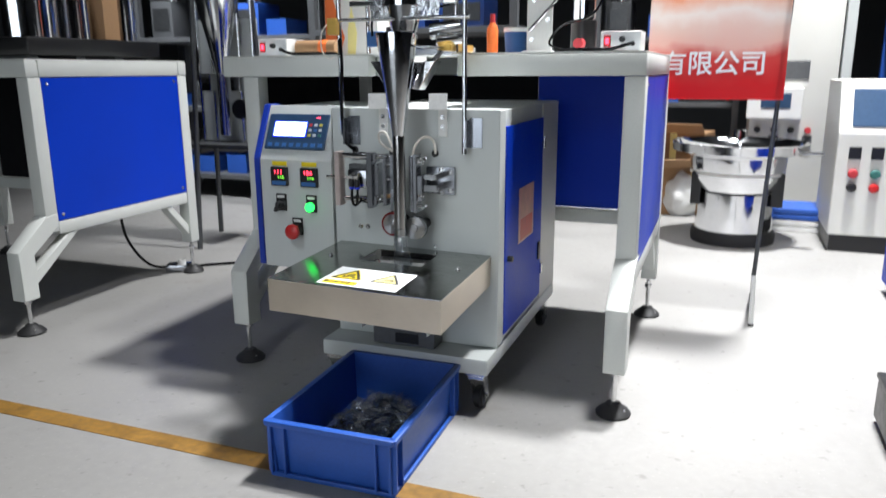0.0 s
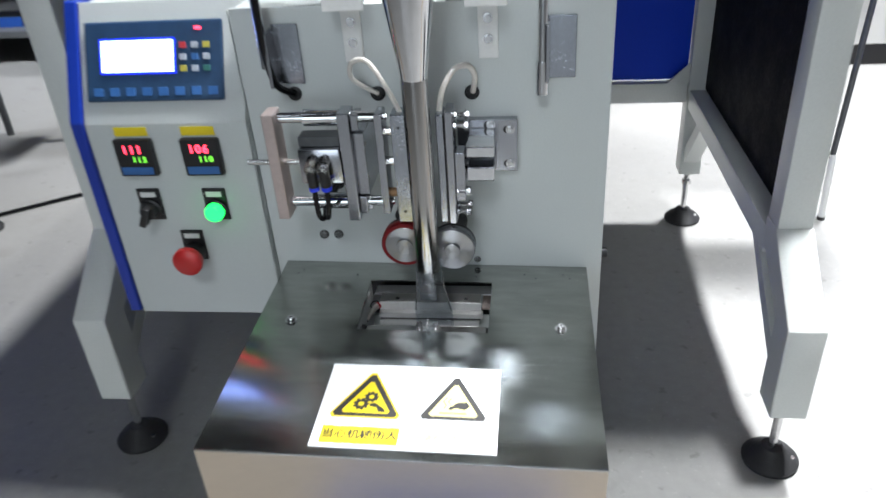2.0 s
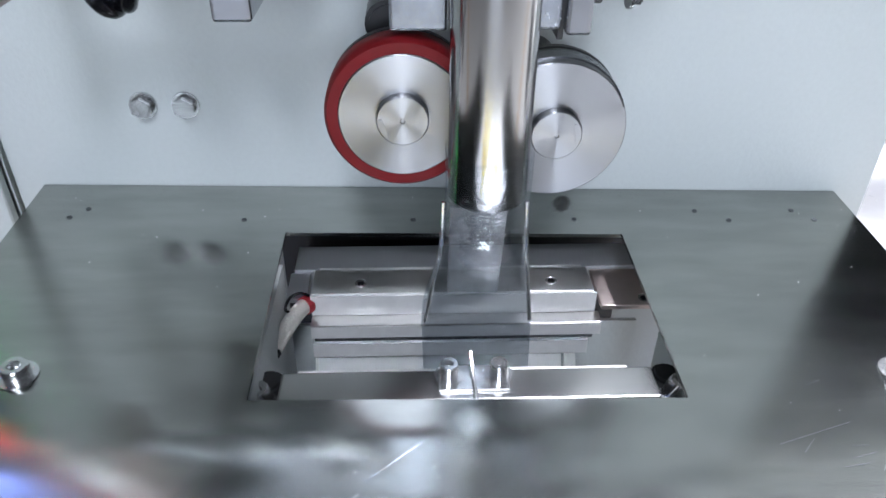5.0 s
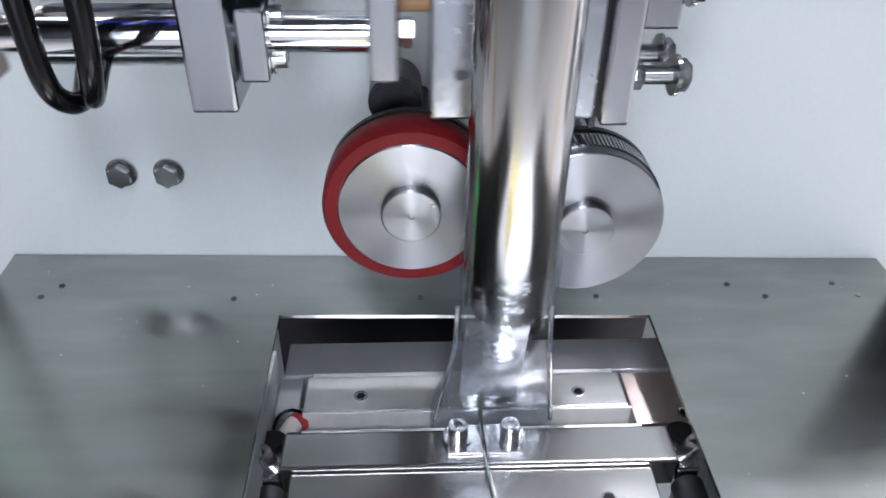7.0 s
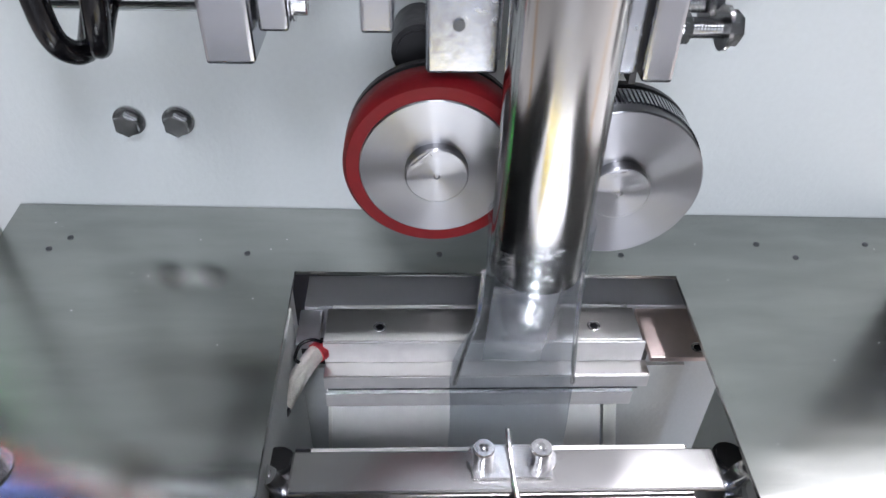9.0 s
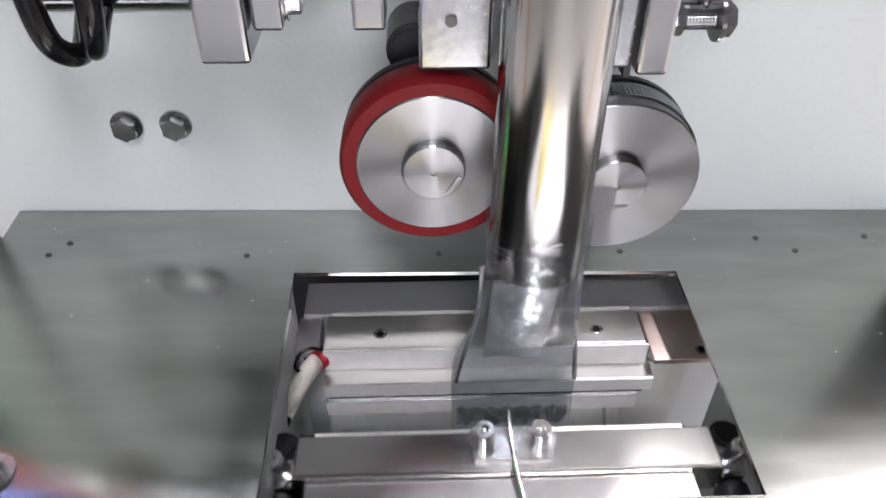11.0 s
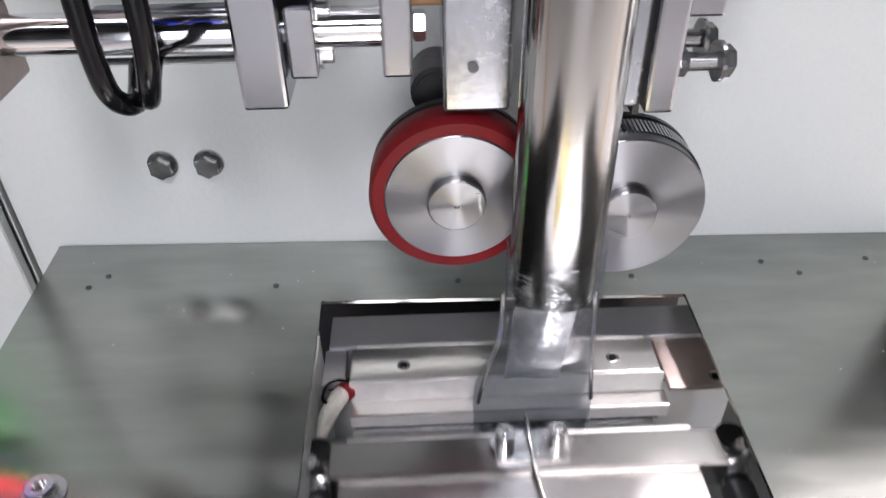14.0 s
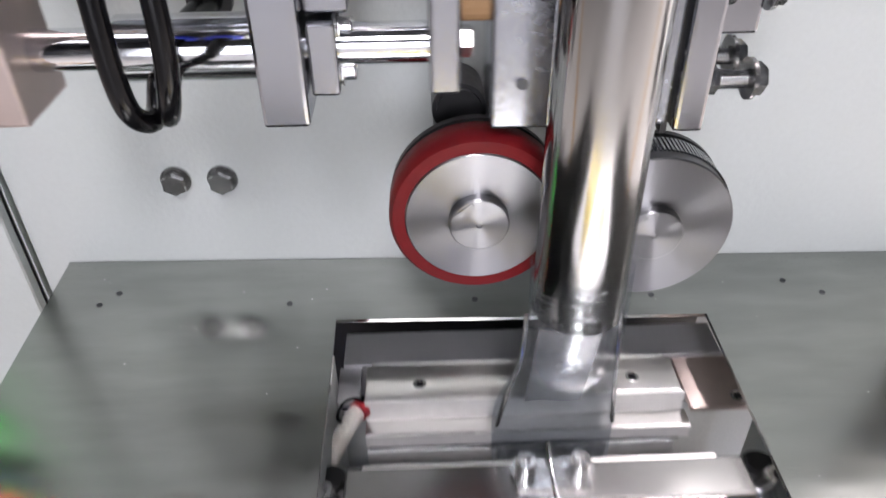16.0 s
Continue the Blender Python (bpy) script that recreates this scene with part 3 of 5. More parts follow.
for k, (tx, top_t, low_t) in enumerate(((-0.363, "111", "115"), (-0.278, "106", "110"))):
    tc = part("temperature_controller", box(tx - 0.024, tx + 0.024, FACE - 0.009, FACE, 0.507, 0.555, 0.002), BLACK, panel, "black square temperature controller with lit digits")
    front = Matrix.Translation((tx, FACE - 0.0094, 0)) @ Matrix.Rotation(math.pi / 2, 4, "X")
    text_mesh("digits", top_t, 0.0145, REDLED, panel, Matrix.Translation((tx - 0.001, FACE - 0.0095, 0.5425)) @ Matrix.Rotation(math.pi / 2, 4, "X"), "red lit digits", 0.0003, 1.25)
    text_mesh("digits", low_t, 0.0105, GREENLED, panel, Matrix.Translation((tx + 0.006, FACE - 0.0095, 0.5295)) @ Matrix.Rotation(math.pi / 2, 4, "X"), "green lit digits", 0.0002, 1.25)
    part("controller_keys", box(tx - 0.020, tx + 0.020, FACE - 0.0098, FACE - 0.009, 0.510, 0.520), LIGHTBLUE, panel)
    part("yellow_label", box(tx - 0.022, tx + 0.020, FACE - 0.0012, FACE, 0.5575, 0.5685), YELLOW, panel, "small yellow printed label")
for bx, bz in ((-0.363, 0.462), (-0.276, 0.462), (-0.319, 0.402)):
    part("button_plate", box(bx - 0.015, bx + 0.015, FACE - 0.003, FACE, bz - 0.019, bz + 0.025, 0.001), BLACK, panel)
    part("name_strip", box(bx - 0.010, bx + 0.010, FACE - 0.0042, FACE - 0.003, bz + 0.014, bz + 0.021), WHITE, panel)


def out(bx, bz, pairs, seg=32):
    """A turned part that stands out of the panel's face."""
    return lathe(pairs, seg, Matrix.Translation((bx, FACE - 0.003, bz)) @ Matrix.Rotation(math.pi / 2, 4, "X"))


part("selector_switch", out(-0.363, 0.460, [(0.014, 0), (0.014, 0.004), (0.011, 0.005), (0.010, 0.014), (0, 0.015)]), BLACK, panel, "", 40)
part("selector_lever", box(-0.0045, 0.0045, -0.026, -0.012, -0.018, 0.010, 0.002, m=pose(-0.363, FACE, 0.460, 0, 25, 0)), BLACK, panel, "", 40)
part("pilot_collar", out(-0.276, 0.458, [(0.0145, 0), (0.0145, 0.004), (0.0118, 0.005), (0.0118, 0.001), (0, 0.001)]), BLACK, panel, "", 40)
part("pilot_lamp", out(-0.276, 0.458, [(0.0118, 0.002), (0.0118, 0.012), (0.010, 0.015), (0, 0.016)]), GREENLAMP, panel, "lit green push button", 40)
part("emergency_collar", out(-0.319, 0.396, [(0.014, 0), (0.014, 0.012), (0.009, 0.013), (0.009, 0.020), (0, 0.020)]), BLACK, panel, "", 40)
part("emergency_stop", out(-0.319, 0.396, [(0.009, 0.018), (0.018, 0.020), (0.0195, 0.024), (0.0190, 0.030), (0.014, 0.033), (0, 0.034)]), REDCAP, panel, "red mushroom emergency stop button", 40)

# tray
TZ = 0.370
TX0, TX1, TY0, OX0, OX1, OY0, OY1 = -0.200, 0.190, -0.328, -0.080, 0.072, -0.139, -0.040
tray = part("tray", ring_frame(TX0, TX1, TY0, -0.0006, OX0, OX1, OY0, OY1, TZ - 0.0018, TZ), STEEL, machine, "brushed stainless steel tray")
part("tray_apron", box(TX0, TX1, TY0, TY0 + 0.0016, TZ - 0.072, TZ - 0.0020), APRON, tray, "folded stainless apron")
part("tray_apron", box(TX0, TX0 + 0.0016, TY0 + 0.0018, -0.0006, TZ - 0.072, TZ - 0.0020), APRON, tray, "folded stainless apron")
part("tray_apron", box(TX1 - 0.0016, TX1, TY0 + 0.0018, -0.0006, TZ - 0.072, TZ - 0.0020), APRON, tray, "folded stainless apron")
part("tray_edge", rod((TX0, TY0 + 0.001, TZ - 0.0012), (TX1, TY0 + 0.001, TZ - 0.0012), 0.0013, seg=8), CHROME, tray)
for bx in (-0.160, 0.154):
    part("tray_bolt", cap_screw((bx, -0.127, TZ), (0, 0, 1), 0.0047, 0.0050), BOLT, tray, "", 30)
rng = random.Random(5)
for dx, dy in ((-0.178, -0.029), (-0.100, -0.030), (-0.023, -0.029), (0.052, -0.028), (0.126, -0.028), (0.168, -0.027), (-0.172, -0.022), (0.112, -0.020), (0.160, -0.019)):
    part("rivet_mark", rod((dx, dy, TZ - 0.0005), (dx, dy, TZ + 0.0003), 0.0012, seg=10), DARKSTEEL, tray)
# crumbs of dust and scratches on the steel
bits = bmesh.new()
for _ in range(70):
    x, y, r = rng.uniform(TX0, TX1), rng.uniform(TY0 + 0.11, -0.01), rng.uniform(0.00012, 0.0003)
    if OX0 < x < OX1 and OY0 < y < OY1:
        continue
    bmesh.ops.create_icosphere(bits, subdivisions=1, radius=r, matrix=Matrix.Translation((x, y, TZ + r * 0.5)))
part("dust", bits, WHITE, tray)["kind"] = "stuff"
for x, y, l, a in ((0.11, -0.155, 0.030, 18), (0.125, -0.19, 0.045, 4), (-0.03, -0.165, 0.022, 40), (-0.045, -0.18, 0.012, 35), (0.118, -0.168, 0.009, 10), (0.10, -0.21, 0.03, 3)):
    own = box(-l / 2, l / 2, -0.00014, 0.00014, 0, 0.0001)
    own.transform(pose(x, y, TZ, 0, 0, a))
    part("scratch", own, CHROME, tray)

for _ in range(22):
    l, a = rng.uniform(0.002, 0.010), rng.uniform(-30, 60)
    own = box(-l / 2, l / 2, -0.00010, 0.00010, 0, 0.0001)
    own.transform(pose(rng.uniform(0.105, 0.165), rng.uniform(-0.20, -0.125), TZ, 0, 0, a))
    part("scratch", own, CHROME, tray)

# warning sheet on the tray
SZ = TZ + 0.0006
sheet = part("warning_sheet", box(-0.091, 0.089, -0.317, -0.200, TZ + 0.0001, SZ, 0.0), STICKER, machine, "white vinyl sheet with two hazard triangles")


def tri(cx, y0, w, h, z0, z1, cut=0.14):
    pts = []
    for (ax, ay), (bx, by) in (((cx - w / 2, y0), (cx + w / 2, y0)), ((cx + w / 2, y0), (cx, y0 + h)), ((cx, y0 + h), (cx - w / 2, y0))):
        for f in (cut * 0.5, 1 - cut * 0.5):
            pts.append((ax + (bx - ax) * f, ay + (by - ay) * f))
    return prism(pts, z0, z1, "z")


def hazard(cx, edge, fill):
    part("triangle_edge", tri(cx, -0.2780, 0.076, 0.070, SZ, SZ + 0.0002), edge, sheet)
    part("triangle_border", tri(cx, -0.2760, 0.070, 0.064, SZ + 0.0002, SZ + 0.0004), INK, sheet)
    part("triangle_fill", tri(cx, -0.2715, 0.052, 0.048, SZ + 0.0004, SZ + 0.0006), fill, sheet)


def gear(cx, cy, r, teeth=9):
    pts = []
    for k in range(teeth * 4):
        a = 2 * math.pi * k / (teeth * 4)
        rr = r if k % 4 < 2 else r * 0.78
        pts.append((cx + rr * math.cos(a), cy + rr * math.sin(a)))
    return pts


hazard(-0.044, YELLOW, YELLOW)
hazard(0.044, STICKER, PALEYELLOW)
TOP = SZ + 0.0006
part("gear_sign", prism(gear(-0.050, -0.2595, 0.0085), TOP, TOP + 0.0002, "z"), INK, sheet)
part("gear_sign", prism(gear(-0.041, -0.2490, 0.0080), TOP, TOP + 0.0002, "z"), INK, sheet)
part("gear_eye", rod((-0.050, -0.2595, TOP + 0.0002), (-0.050, -0.2595, TOP + 0.0004), 0.0030, seg=14), YELLOW, sheet)
part("gear_eye", rod((-0.041, -0.2490, TOP + 0.0002), (-0.041, -0.2490, TOP + 0.0004), 0.0028, seg=14), YELLOW, sheet)
part("crush_sign", prism([(-0.041, -0.2585), (-0.036, -0.2570), (-0.026, -0.2650), (-0.024, -0.2695), (-0.031, -0.2695), (-0.034, -0.2635), (-0.041, -0.2620)], TOP, TOP + 0.0002, "z"), INK, sheet)
part("heat_sign", prism([(0.038, -0.2620), (0.046, -0.2530), (0.056, -0.2510), (0.060, -0.2570), (0.055, -0.2620), (0.046, -0.2600), (0.041, -0.2630)], TOP, TOP + 0.0002, "z"), INK, sheet)
part("heat_plate_sign", prism([(0.030, -0.2680), (0.057, -0.2680), (0.057, -0.2665), (0.030, -0.2665)], TOP, TOP + 0.0002, "z"), INK, sheet)
for wx in (0.034, 0.039):
    part("steam_sign", hose([(wx, -0.2610, TOP), (wx + 0.002, -0.2560, TOP), (wx - 0.001, -0.2510, TOP), (wx + 0.002, -0.2460, TOP)], 0.0004, 6, 4), INK, sheet)
part("yellow_strip", box(-0.082, -0.006, -0.3120, -0.2895, SZ, SZ + 0.0003), YELLOW, sheet)
text_mesh("sign_text", "当心机械伤人", 0.0125, INK, sheet, Matrix.Translation((-0.044, -0.3005, SZ + 0.0005)), "", 0.0002)
text_mesh("sign_text", "高温表面请勿触摸", 0.0085, PALEYELLOW, sheet, Matrix.Translation((0.044, -0.3005, SZ + 0.0005)), "", 0.0003)

TILT_M = Matrix.Translation((0, 0, 0.372)) @ Matrix.Rotation(math.atan(0.033), 4, "X") @ Matrix.Rotation(math.atan(0.0205), 4, "Y") @ Matrix.Translation((0, 0, -0.370))
tray.matrix_basis = TILT_M
sheet.matrix_basis = TILT_M

# duct under the opening
part("duct_side", box(OX0 - 0.003, OX0 - 0.001, OY0 + 0.002, -0.050, 0.205, TZ - 0.008), PAINT, machine, "grey painted duct side")
duct = box(OX1 + 0.012, OX1 + 0.014, OY0 - 0.004, -0.075, 0.205, TZ - 0.008)
duct = prism([(OY0 - 0.012, TZ - 0.030), (-0.100, 0.21), (-0.098, 0.21), (OY0 - 0.010, TZ - 0.030)], OX0, OX1 + 0.012, "x", bm=duct)
part("drop_duct", duct, PAINT, machine, "grey sheet drop duct under the tray")
part("drop_slide", prism([(-0.056, 0.320), (-0.056, 0.316), (-0.110, 0.240), (-0.110, 0.244)], -0.068, 0.046, "x"), WHITE, machine, "white sheet slide under the jaws")
for ex in (-0.0695, 0.0475):
    part("slide_edge", prism([(-0.0545, 0.322), (-0.0545, 0.316), (-0.1085, 0.240), (-0.1085, 0.247)], ex, ex + 0.0014 + (0.004 if ex > 0 else 0), "x"), BEIGE, machine, "folded edge of the slide")
part("duct_back", box(OX0 - 0.003, OX1 + 0.011, -0.0492, -0.0472, 0.205, 0.326), PAINT, machine, "grey painted duct back sheet")
# added black sheet hides the lit plate, as shade would
part("back_shade_sheet", box(OX0 - 0.010, OX1 + 0.014, -0.0045, -0.0035, 0.245, 0.366), BLACK, machine, "black sheet added for the shade behind the jaws")
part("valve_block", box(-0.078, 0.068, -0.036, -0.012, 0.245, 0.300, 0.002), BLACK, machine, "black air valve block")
for vx in (-0.070, -0.032):
    part("push_fitting", rod((vx, -0.024, 0.3002), (vx, -0.0240, 0.306), 0.0024, seg=14), FITBLUE, machine)

# bolts on the plate
for bx in (-0.1445, -0.1255):
    part("plate_bolt", hex_bolt((bx, -0.0002, 0.4165), (0, -1, 0), 0.0050, 0.0058), STUD, machine, "", 30)
part("plate_bolt", hex_bolt((0.052, -0.0002, 0.3795), (0, -1, 0), 0.0035, 0.004), BOLT, machine, "", 30)
for hx, hz in ((-0.153, 0.604), (-0.055, 0.602), (0.053, 0.601)):
    part("cable_grommet", lathe([(0.006, 0), (0.0085, 0), (0.0085, 0.002), (0.006, 0.003), (0.0055, 0.0006), (0, 0.0006)], 20, Matrix.Translation((hx, -0.0002, hz)) @ Matrix.Rotation(math.pi / 2, 4, "X")), BLACK, machine)

# brackets at the plate's top
for sx in (-0.0765, 0.073):
    part("guide_lug", box(sx - 0.011, sx + 0.011, -0.0042, -0.0004, 0.640, 0.7015, 0.001), WHITE, machine, "white slotted fixing lug")
    part("lug_bolt", hex_bolt((sx, -0.0044, 0.662), (0, -1, 0), 0.0042, 0.0045), BOLT, machine)
    part("lug_bolt", hex_bolt((sx, -0.0044, 0.684), (0, -1, 0), 0.0042, 0.0045), BOLT, machine)
    part("film_guide", box(sx - 0.018, sx + 0.018, -0.0305, -0.0006, 0.7022, 0.7062, 0.0005), CHROME, machine)
    # pale matt steel replaces the bright reflections on this polished guide
    part("film_guide", box(sx - 0.022, sx + 0.022, -0.034, -0.031, 0.7022, 0.738, 0.0008), JAWLIP, machine, "bent polished film guide")
for sx in (-0.156, 0.150):
    part("post_bracket", box(sx - 0.012, sx + 0.018, -0.0035, -0.0004, 0.616, 0.684, 0.0008), HEATER, machine, "grey steel post bracket")
    part("post_bracket", box(sx - 0.0150, sx - 0.0115, -0.028, -0.0004, 0.618, 0.680, 0.0008), ALU, machine)
part("film_post", rod((0.1315, -0.020, 0.604), (0.1315, -0.020, 1.02), 0.0055, seg=20), CHROME, machine, "polished upright rod", 40)
part("film_post", rod((-0.1745, -0.020, 0.640), (-0.1745, -0.020, 1.02), 0.0055, seg=20), CHROME, machine, "polished upright rod", 40)
part("rod_sleeve", rod((0.1315, -0.020, 0.604), (0.1315, -0.020, 0.640), 0.0070, seg=20), CHROME, machine, "", 40)
part("cross_rod", rod((-0.185, -0.030, 0.900), (0.145, -0.030, 0.900), 0.0045, seg=16), CHROME, machine, "polished cross rod", 40)
part("sensor_block", box(-0.196, -0.172, -0.040, -0.018, 0.868, 0.905, 0.002), BRASS, machine, "yellow film sensor")
part("sensor_cable", hose([(-0.170, -0.028, 0.86), (-0.166, -0.030, 0.80), (-0.170, -0.030, 0.74), (-0.172, -0.026, 0.67), (-0.168, -0.018, 0.622), (-0.153, -0.002, 0.604)], 0.0042), HOSE, machine, "black cable")
part("sensor_lead", hose([(-0.19, -0.03, 0.90), (-0.212, -0.035, 0.875), (-0.214, -0.035, 0.835), (-0.196, -0.035, 0.815), (-0.186, -0.03, 0.82)], 0.0018), WIRE, machine)
part("cross_bar", box(-0.150, 0.110, -0.016, -0.006, 0.930, 0.942, 0.002), CHROME, machine, "polished cross bar")
part("film_roller", rod((-0.110, -0.012, 0.985), (0.090, -0.012, 0.985), 0.014, seg=24), CHROME, machine, "polished film roller", 40)
part("clear_film_web", prism([(-0.088, 0.90), (0.072, 0.90), (0.085, 0.985), (-0.098, 0.985)], -0.0275, -0.0272, "y"), FILMHAZE, machine, "clear film web over the rollers")

# former, funnel and tube
FX, FY = 0.003, -0.094
part("former_collar", prism([(-0.078, 0.808), (-0.052, 0.808), (-0.021, 0.750), (-0.038, 0.746)], -0.060, -0.020, "y", 0.001), CHROME, machine, "polished film forming collar")
part("former_collar", prism([(0.078, 0.808), (0.052, 0.808), (0.021, 0.750), (0.038, 0.746)], -0.060, -0.020, "y", 0.001), CHROME, machine, "polished film forming collar")
part("former_back", prism([(-0.074, 0.806), (0.074, 0.806), (0.036, 0.748), (-0.036, 0.748)], -0.018, -0.0155, "y"), CHROME, machine)
part("funnel", lathe([(0.043, 0.862), (0.0425, 0.866), (0.0445, 0.866), (0.0445, 0.858), (0.0125, 0.640), (0.0110, 0.640), (0.0430, 0.858)], 48, pose(FX, FY, 0), close=True), CHROME, machine, "polished steel funnel", 40)
part("funnel_arm", box(FX + 0.040, FX + 0.075, FY, FY + 0.086, 0.835, 0.839, 0.0005), ALU, machine)
part("funnel_arm", rod((FX + 0.045, -0.050, 0.780), (FX + 0.078, -0.030, 0.830), 0.0060), CHROME, machine)
TR = 0.0138
part("forming_tube", lathe([(TR, 0.423), (TR, 0.648), (TR - 0.0012, 0.648), (TR - 0.0012, 0.423)], 48, pose(FX, FY, 0), close=True), TUBE, machine, "bright steel forming tube", 40)
tong = bmesh.new()
rows_t = [[tong.verts.new((FX - 0.0034 + 0.0098 * (k / 8 - 0.5) * 2, FY - 0.0112 + 0.0150 * f - 0.0022 * (1 - f) * math.cos(math.pi * (k / 8 - 0.5)) + 0.0003 * math.sin(6 * f + 0.8 * k) + 0.0002 * math.sin(9 * f - 0.7 * k), 0.4240 - 0.0480 * f)) for k in range(9)] for f in [i / 8 for i in range(9)]]
for p, q in zip(rows_t, rows_t[1:]):
    for k in range(8):
        tong.faces.new((p[k], p[k + 1], q[k + 1], q[k]))
part("film_tongue", tong, FILMFOLD, machine, "flattened fold of clear film", 60)
# dark plug stands for the shade inside the open tube
part("tube_shade_plug", rod((FX, FY, 0.4242), (FX, FY, 0.4270), TR - 0.0014, seg=40), DARKSTEEL, machine)
for sx in (-1, 1):
    part("spreader_wire", hose([(FX + sx * 0.0150, FY + 0.002, 0.418), (FX + sx * 0.0158, FY + 0.001, 0.400), (FX + sx * 0.0185, FY + 0.006, 0.380), (FX + sx * 0.0215, FY + 0.010, 0.357)], 0.0009, 8, 5), BOLT, machine, "thin film spreader wire")
# film sleeve below the tube
slv = bmesh.new()
rings = []
for i in range(15):
    f = i / 14
    z = 0.440 - 0.150 * f
    g = min(1, max(0, (0.410 - z) / 0.055))
    g = g * g * (3 - 2 * g)
    a, b = (TR + 0.0012) * (1 - g) + 0.0230 * g, (TR + 0.0012) * (1 - g) + 0.0009 * g
    rings.append([slv.verts.new((FX + a * math.cos(2 * math.pi * k / 40) + 0.0006 * math.sin(9 * f + k), FY + 0.0128 * g + b * math.sin(2 * math.pi * k / 40) + g * 0.0008 * math.sin(2.1 * k + 11 * f), z)) for k in range(40)])
for p, q in zip(rings, rings[1:]):
    for k in range(40):
        slv.faces.new((p[k], p[(k + 1) % 40], q[(k + 1) % 40], q[k]))
part("film_sleeve", slv, FILM, machine, "clear plastic film sleeve", 60)
# crinkled seal that is drawn down with the film
crk = bmesh.new()
grid = [[crk.verts.new((FX - 0.021 + 0.042 * i / 24, FY + 0.0128 - 0.0022 + 0.0016 * math.sin(i * 1.9 + j * 2.3) * (1 if j in (1, 2) else 0.4), 0.005 - 0.010 * j / 3)) for i in range(25)] for j in range(4)]
for p, q in zip(grid, grid[1:]):
    for i in range(24):
        crk.faces.new((p[i], p[i + 1], q[i + 1], q[i]))
film_seal = part("film_seal", crk, FILMHAZE, machine, "crinkled heat seal in the film")


# draw-off wheels
def draw_wheel(x, z, r, tyre, label):
    """A wheel about its own axle, which lies along y; it turns."""
    ax = Matrix.Rotation(math.pi / 2, 4, "X")
    rin = r - (0.0050 if tyre else 0.0012)
    w = part("draw_wheel", lathe([(0.0, 0.0205), (0.0052, 0.0205), (0.0052, 0.0185), (rin - 0.0004, 0.0185), (rin, 0.0181), (rin, 0.0055), (0, 0.0055)], 64, ax), ALU_TURNED, machine, label, 30)
    if tyre:
        part("tyre", lathe([(rin + 0.0001, 0.018), (r - 0.0012, 0.018), (r, 0.0165), (r, 0.0070), (r - 0.0012, 0.0055), (rin + 0.0001, 0.0055)], 72, ax), RED, w, "red polyurethane tyre", 40)
    else:
        kn = bmesh.new()
        n = 120
        for k in range(n):
            a = 2 * math.pi * k / n
            own = box(-0.00045, 0.00045, -0.0004, 0.0004, 0.0060, 0.0140)
            own.transform(ax @ pose(r * math.cos(a) - 0.0010 * math.cos(a), r * math.sin(a) - 0.0010 * math.sin(a), 0, 0, 0, math.degrees(a)))
            join(kn, own)
        part("knurled_rim", kn, ALU, w, "knurled steel rim")
    hub = part("hub", lathe([(0.0094, 0.0186), (0.0094, 0.0216), (0.0089, 0.0221), (0.0010, 0.0221), (0.0007, 0.0216), (0, 0.0216)], 40, ax), ALU_TURNED, w, "", 30)
    part("hub_flat", box(-0.0035, 0.0035, -0.0224, -0.0219, 0.0066, 0.0080), ALU_TURNED, w)
    w.matrix_basis = pose(x, -0.0560, z)
    part("axle_housing", rod((x, -0.0004, z), (x, -0.046, z), 0.0125, seg=24, bevel=0.001), BLACK, machine, "", 40)
    part("axle", rod((x, -0.0462, z), (x, -0.0562, z), 0.0070, seg=20), BOLT, machine)
    part("back_flange", rod((x, -0.0565, z), (x, -0.0605, z), r * 0.985, seg=48, bevel=0.0008), BLACK, machine, "", 40)
    return w


wheel_l = draw_wheel(-0.0262, 0.4428, 0.0280, True, "turned aluminium draw wheel with a red tyre")
wheel_r = draw_wheel(0.0290, 0.4368, 0.0272, False, "turned aluminium draw wheel with a knurled rim")
part("knob", rod((-0.031, -0.030, 0.468), (-0.031, -0.050, 0.468), 0.0088, seg=24, bevel=0.0015), BLACK, machine, "", 40)

# back-seam sealer: fixed parts
SY = -0.062
part("clamp_plate", box(-0.0870, -0.0740, SY - 0.016, SY + 0.012, 0.4775, 0.606, 0.0012), ALU, machine, "milled aluminium clamp plate")
part("clamp_jaw", box(-0.0735, -0.0655, SY - 0.010, SY + 0.014, 0.484, 0.505, 0.001), ALU, machine)
part("clamp_jaw", box(-0.0735, -0.0655, SY - 0.010, SY + 0.014, 0.584, 0.602, 0.001), ALU, machine)
part("clamp_bracket", box(-0.0740, -0.0620, SY - 0.006, -0.0004, 0.506, 0.580, 0.001), ALU, machine)
for bz in (0.488, 0.500, 0.524, 0.566):
    part("clamp_screw", cap_screw((-0.0653, SY, bz), (1, 0, 0), 0.0032, 0.004), BOLT, machine)
part("air_cylinder", box(-0.1360, -0.0875, SY - 0.016, SY + 0.014, 0.524, 0.566, 0.003), ALU, machine, "aluminium air cylinder", 40)
part("cylinder_cap", box(-0.1350, -0.0885, SY - 0.010, SY + 0.012, 0.5665, 0.578, 0.001), DARKSTEEL, machine)
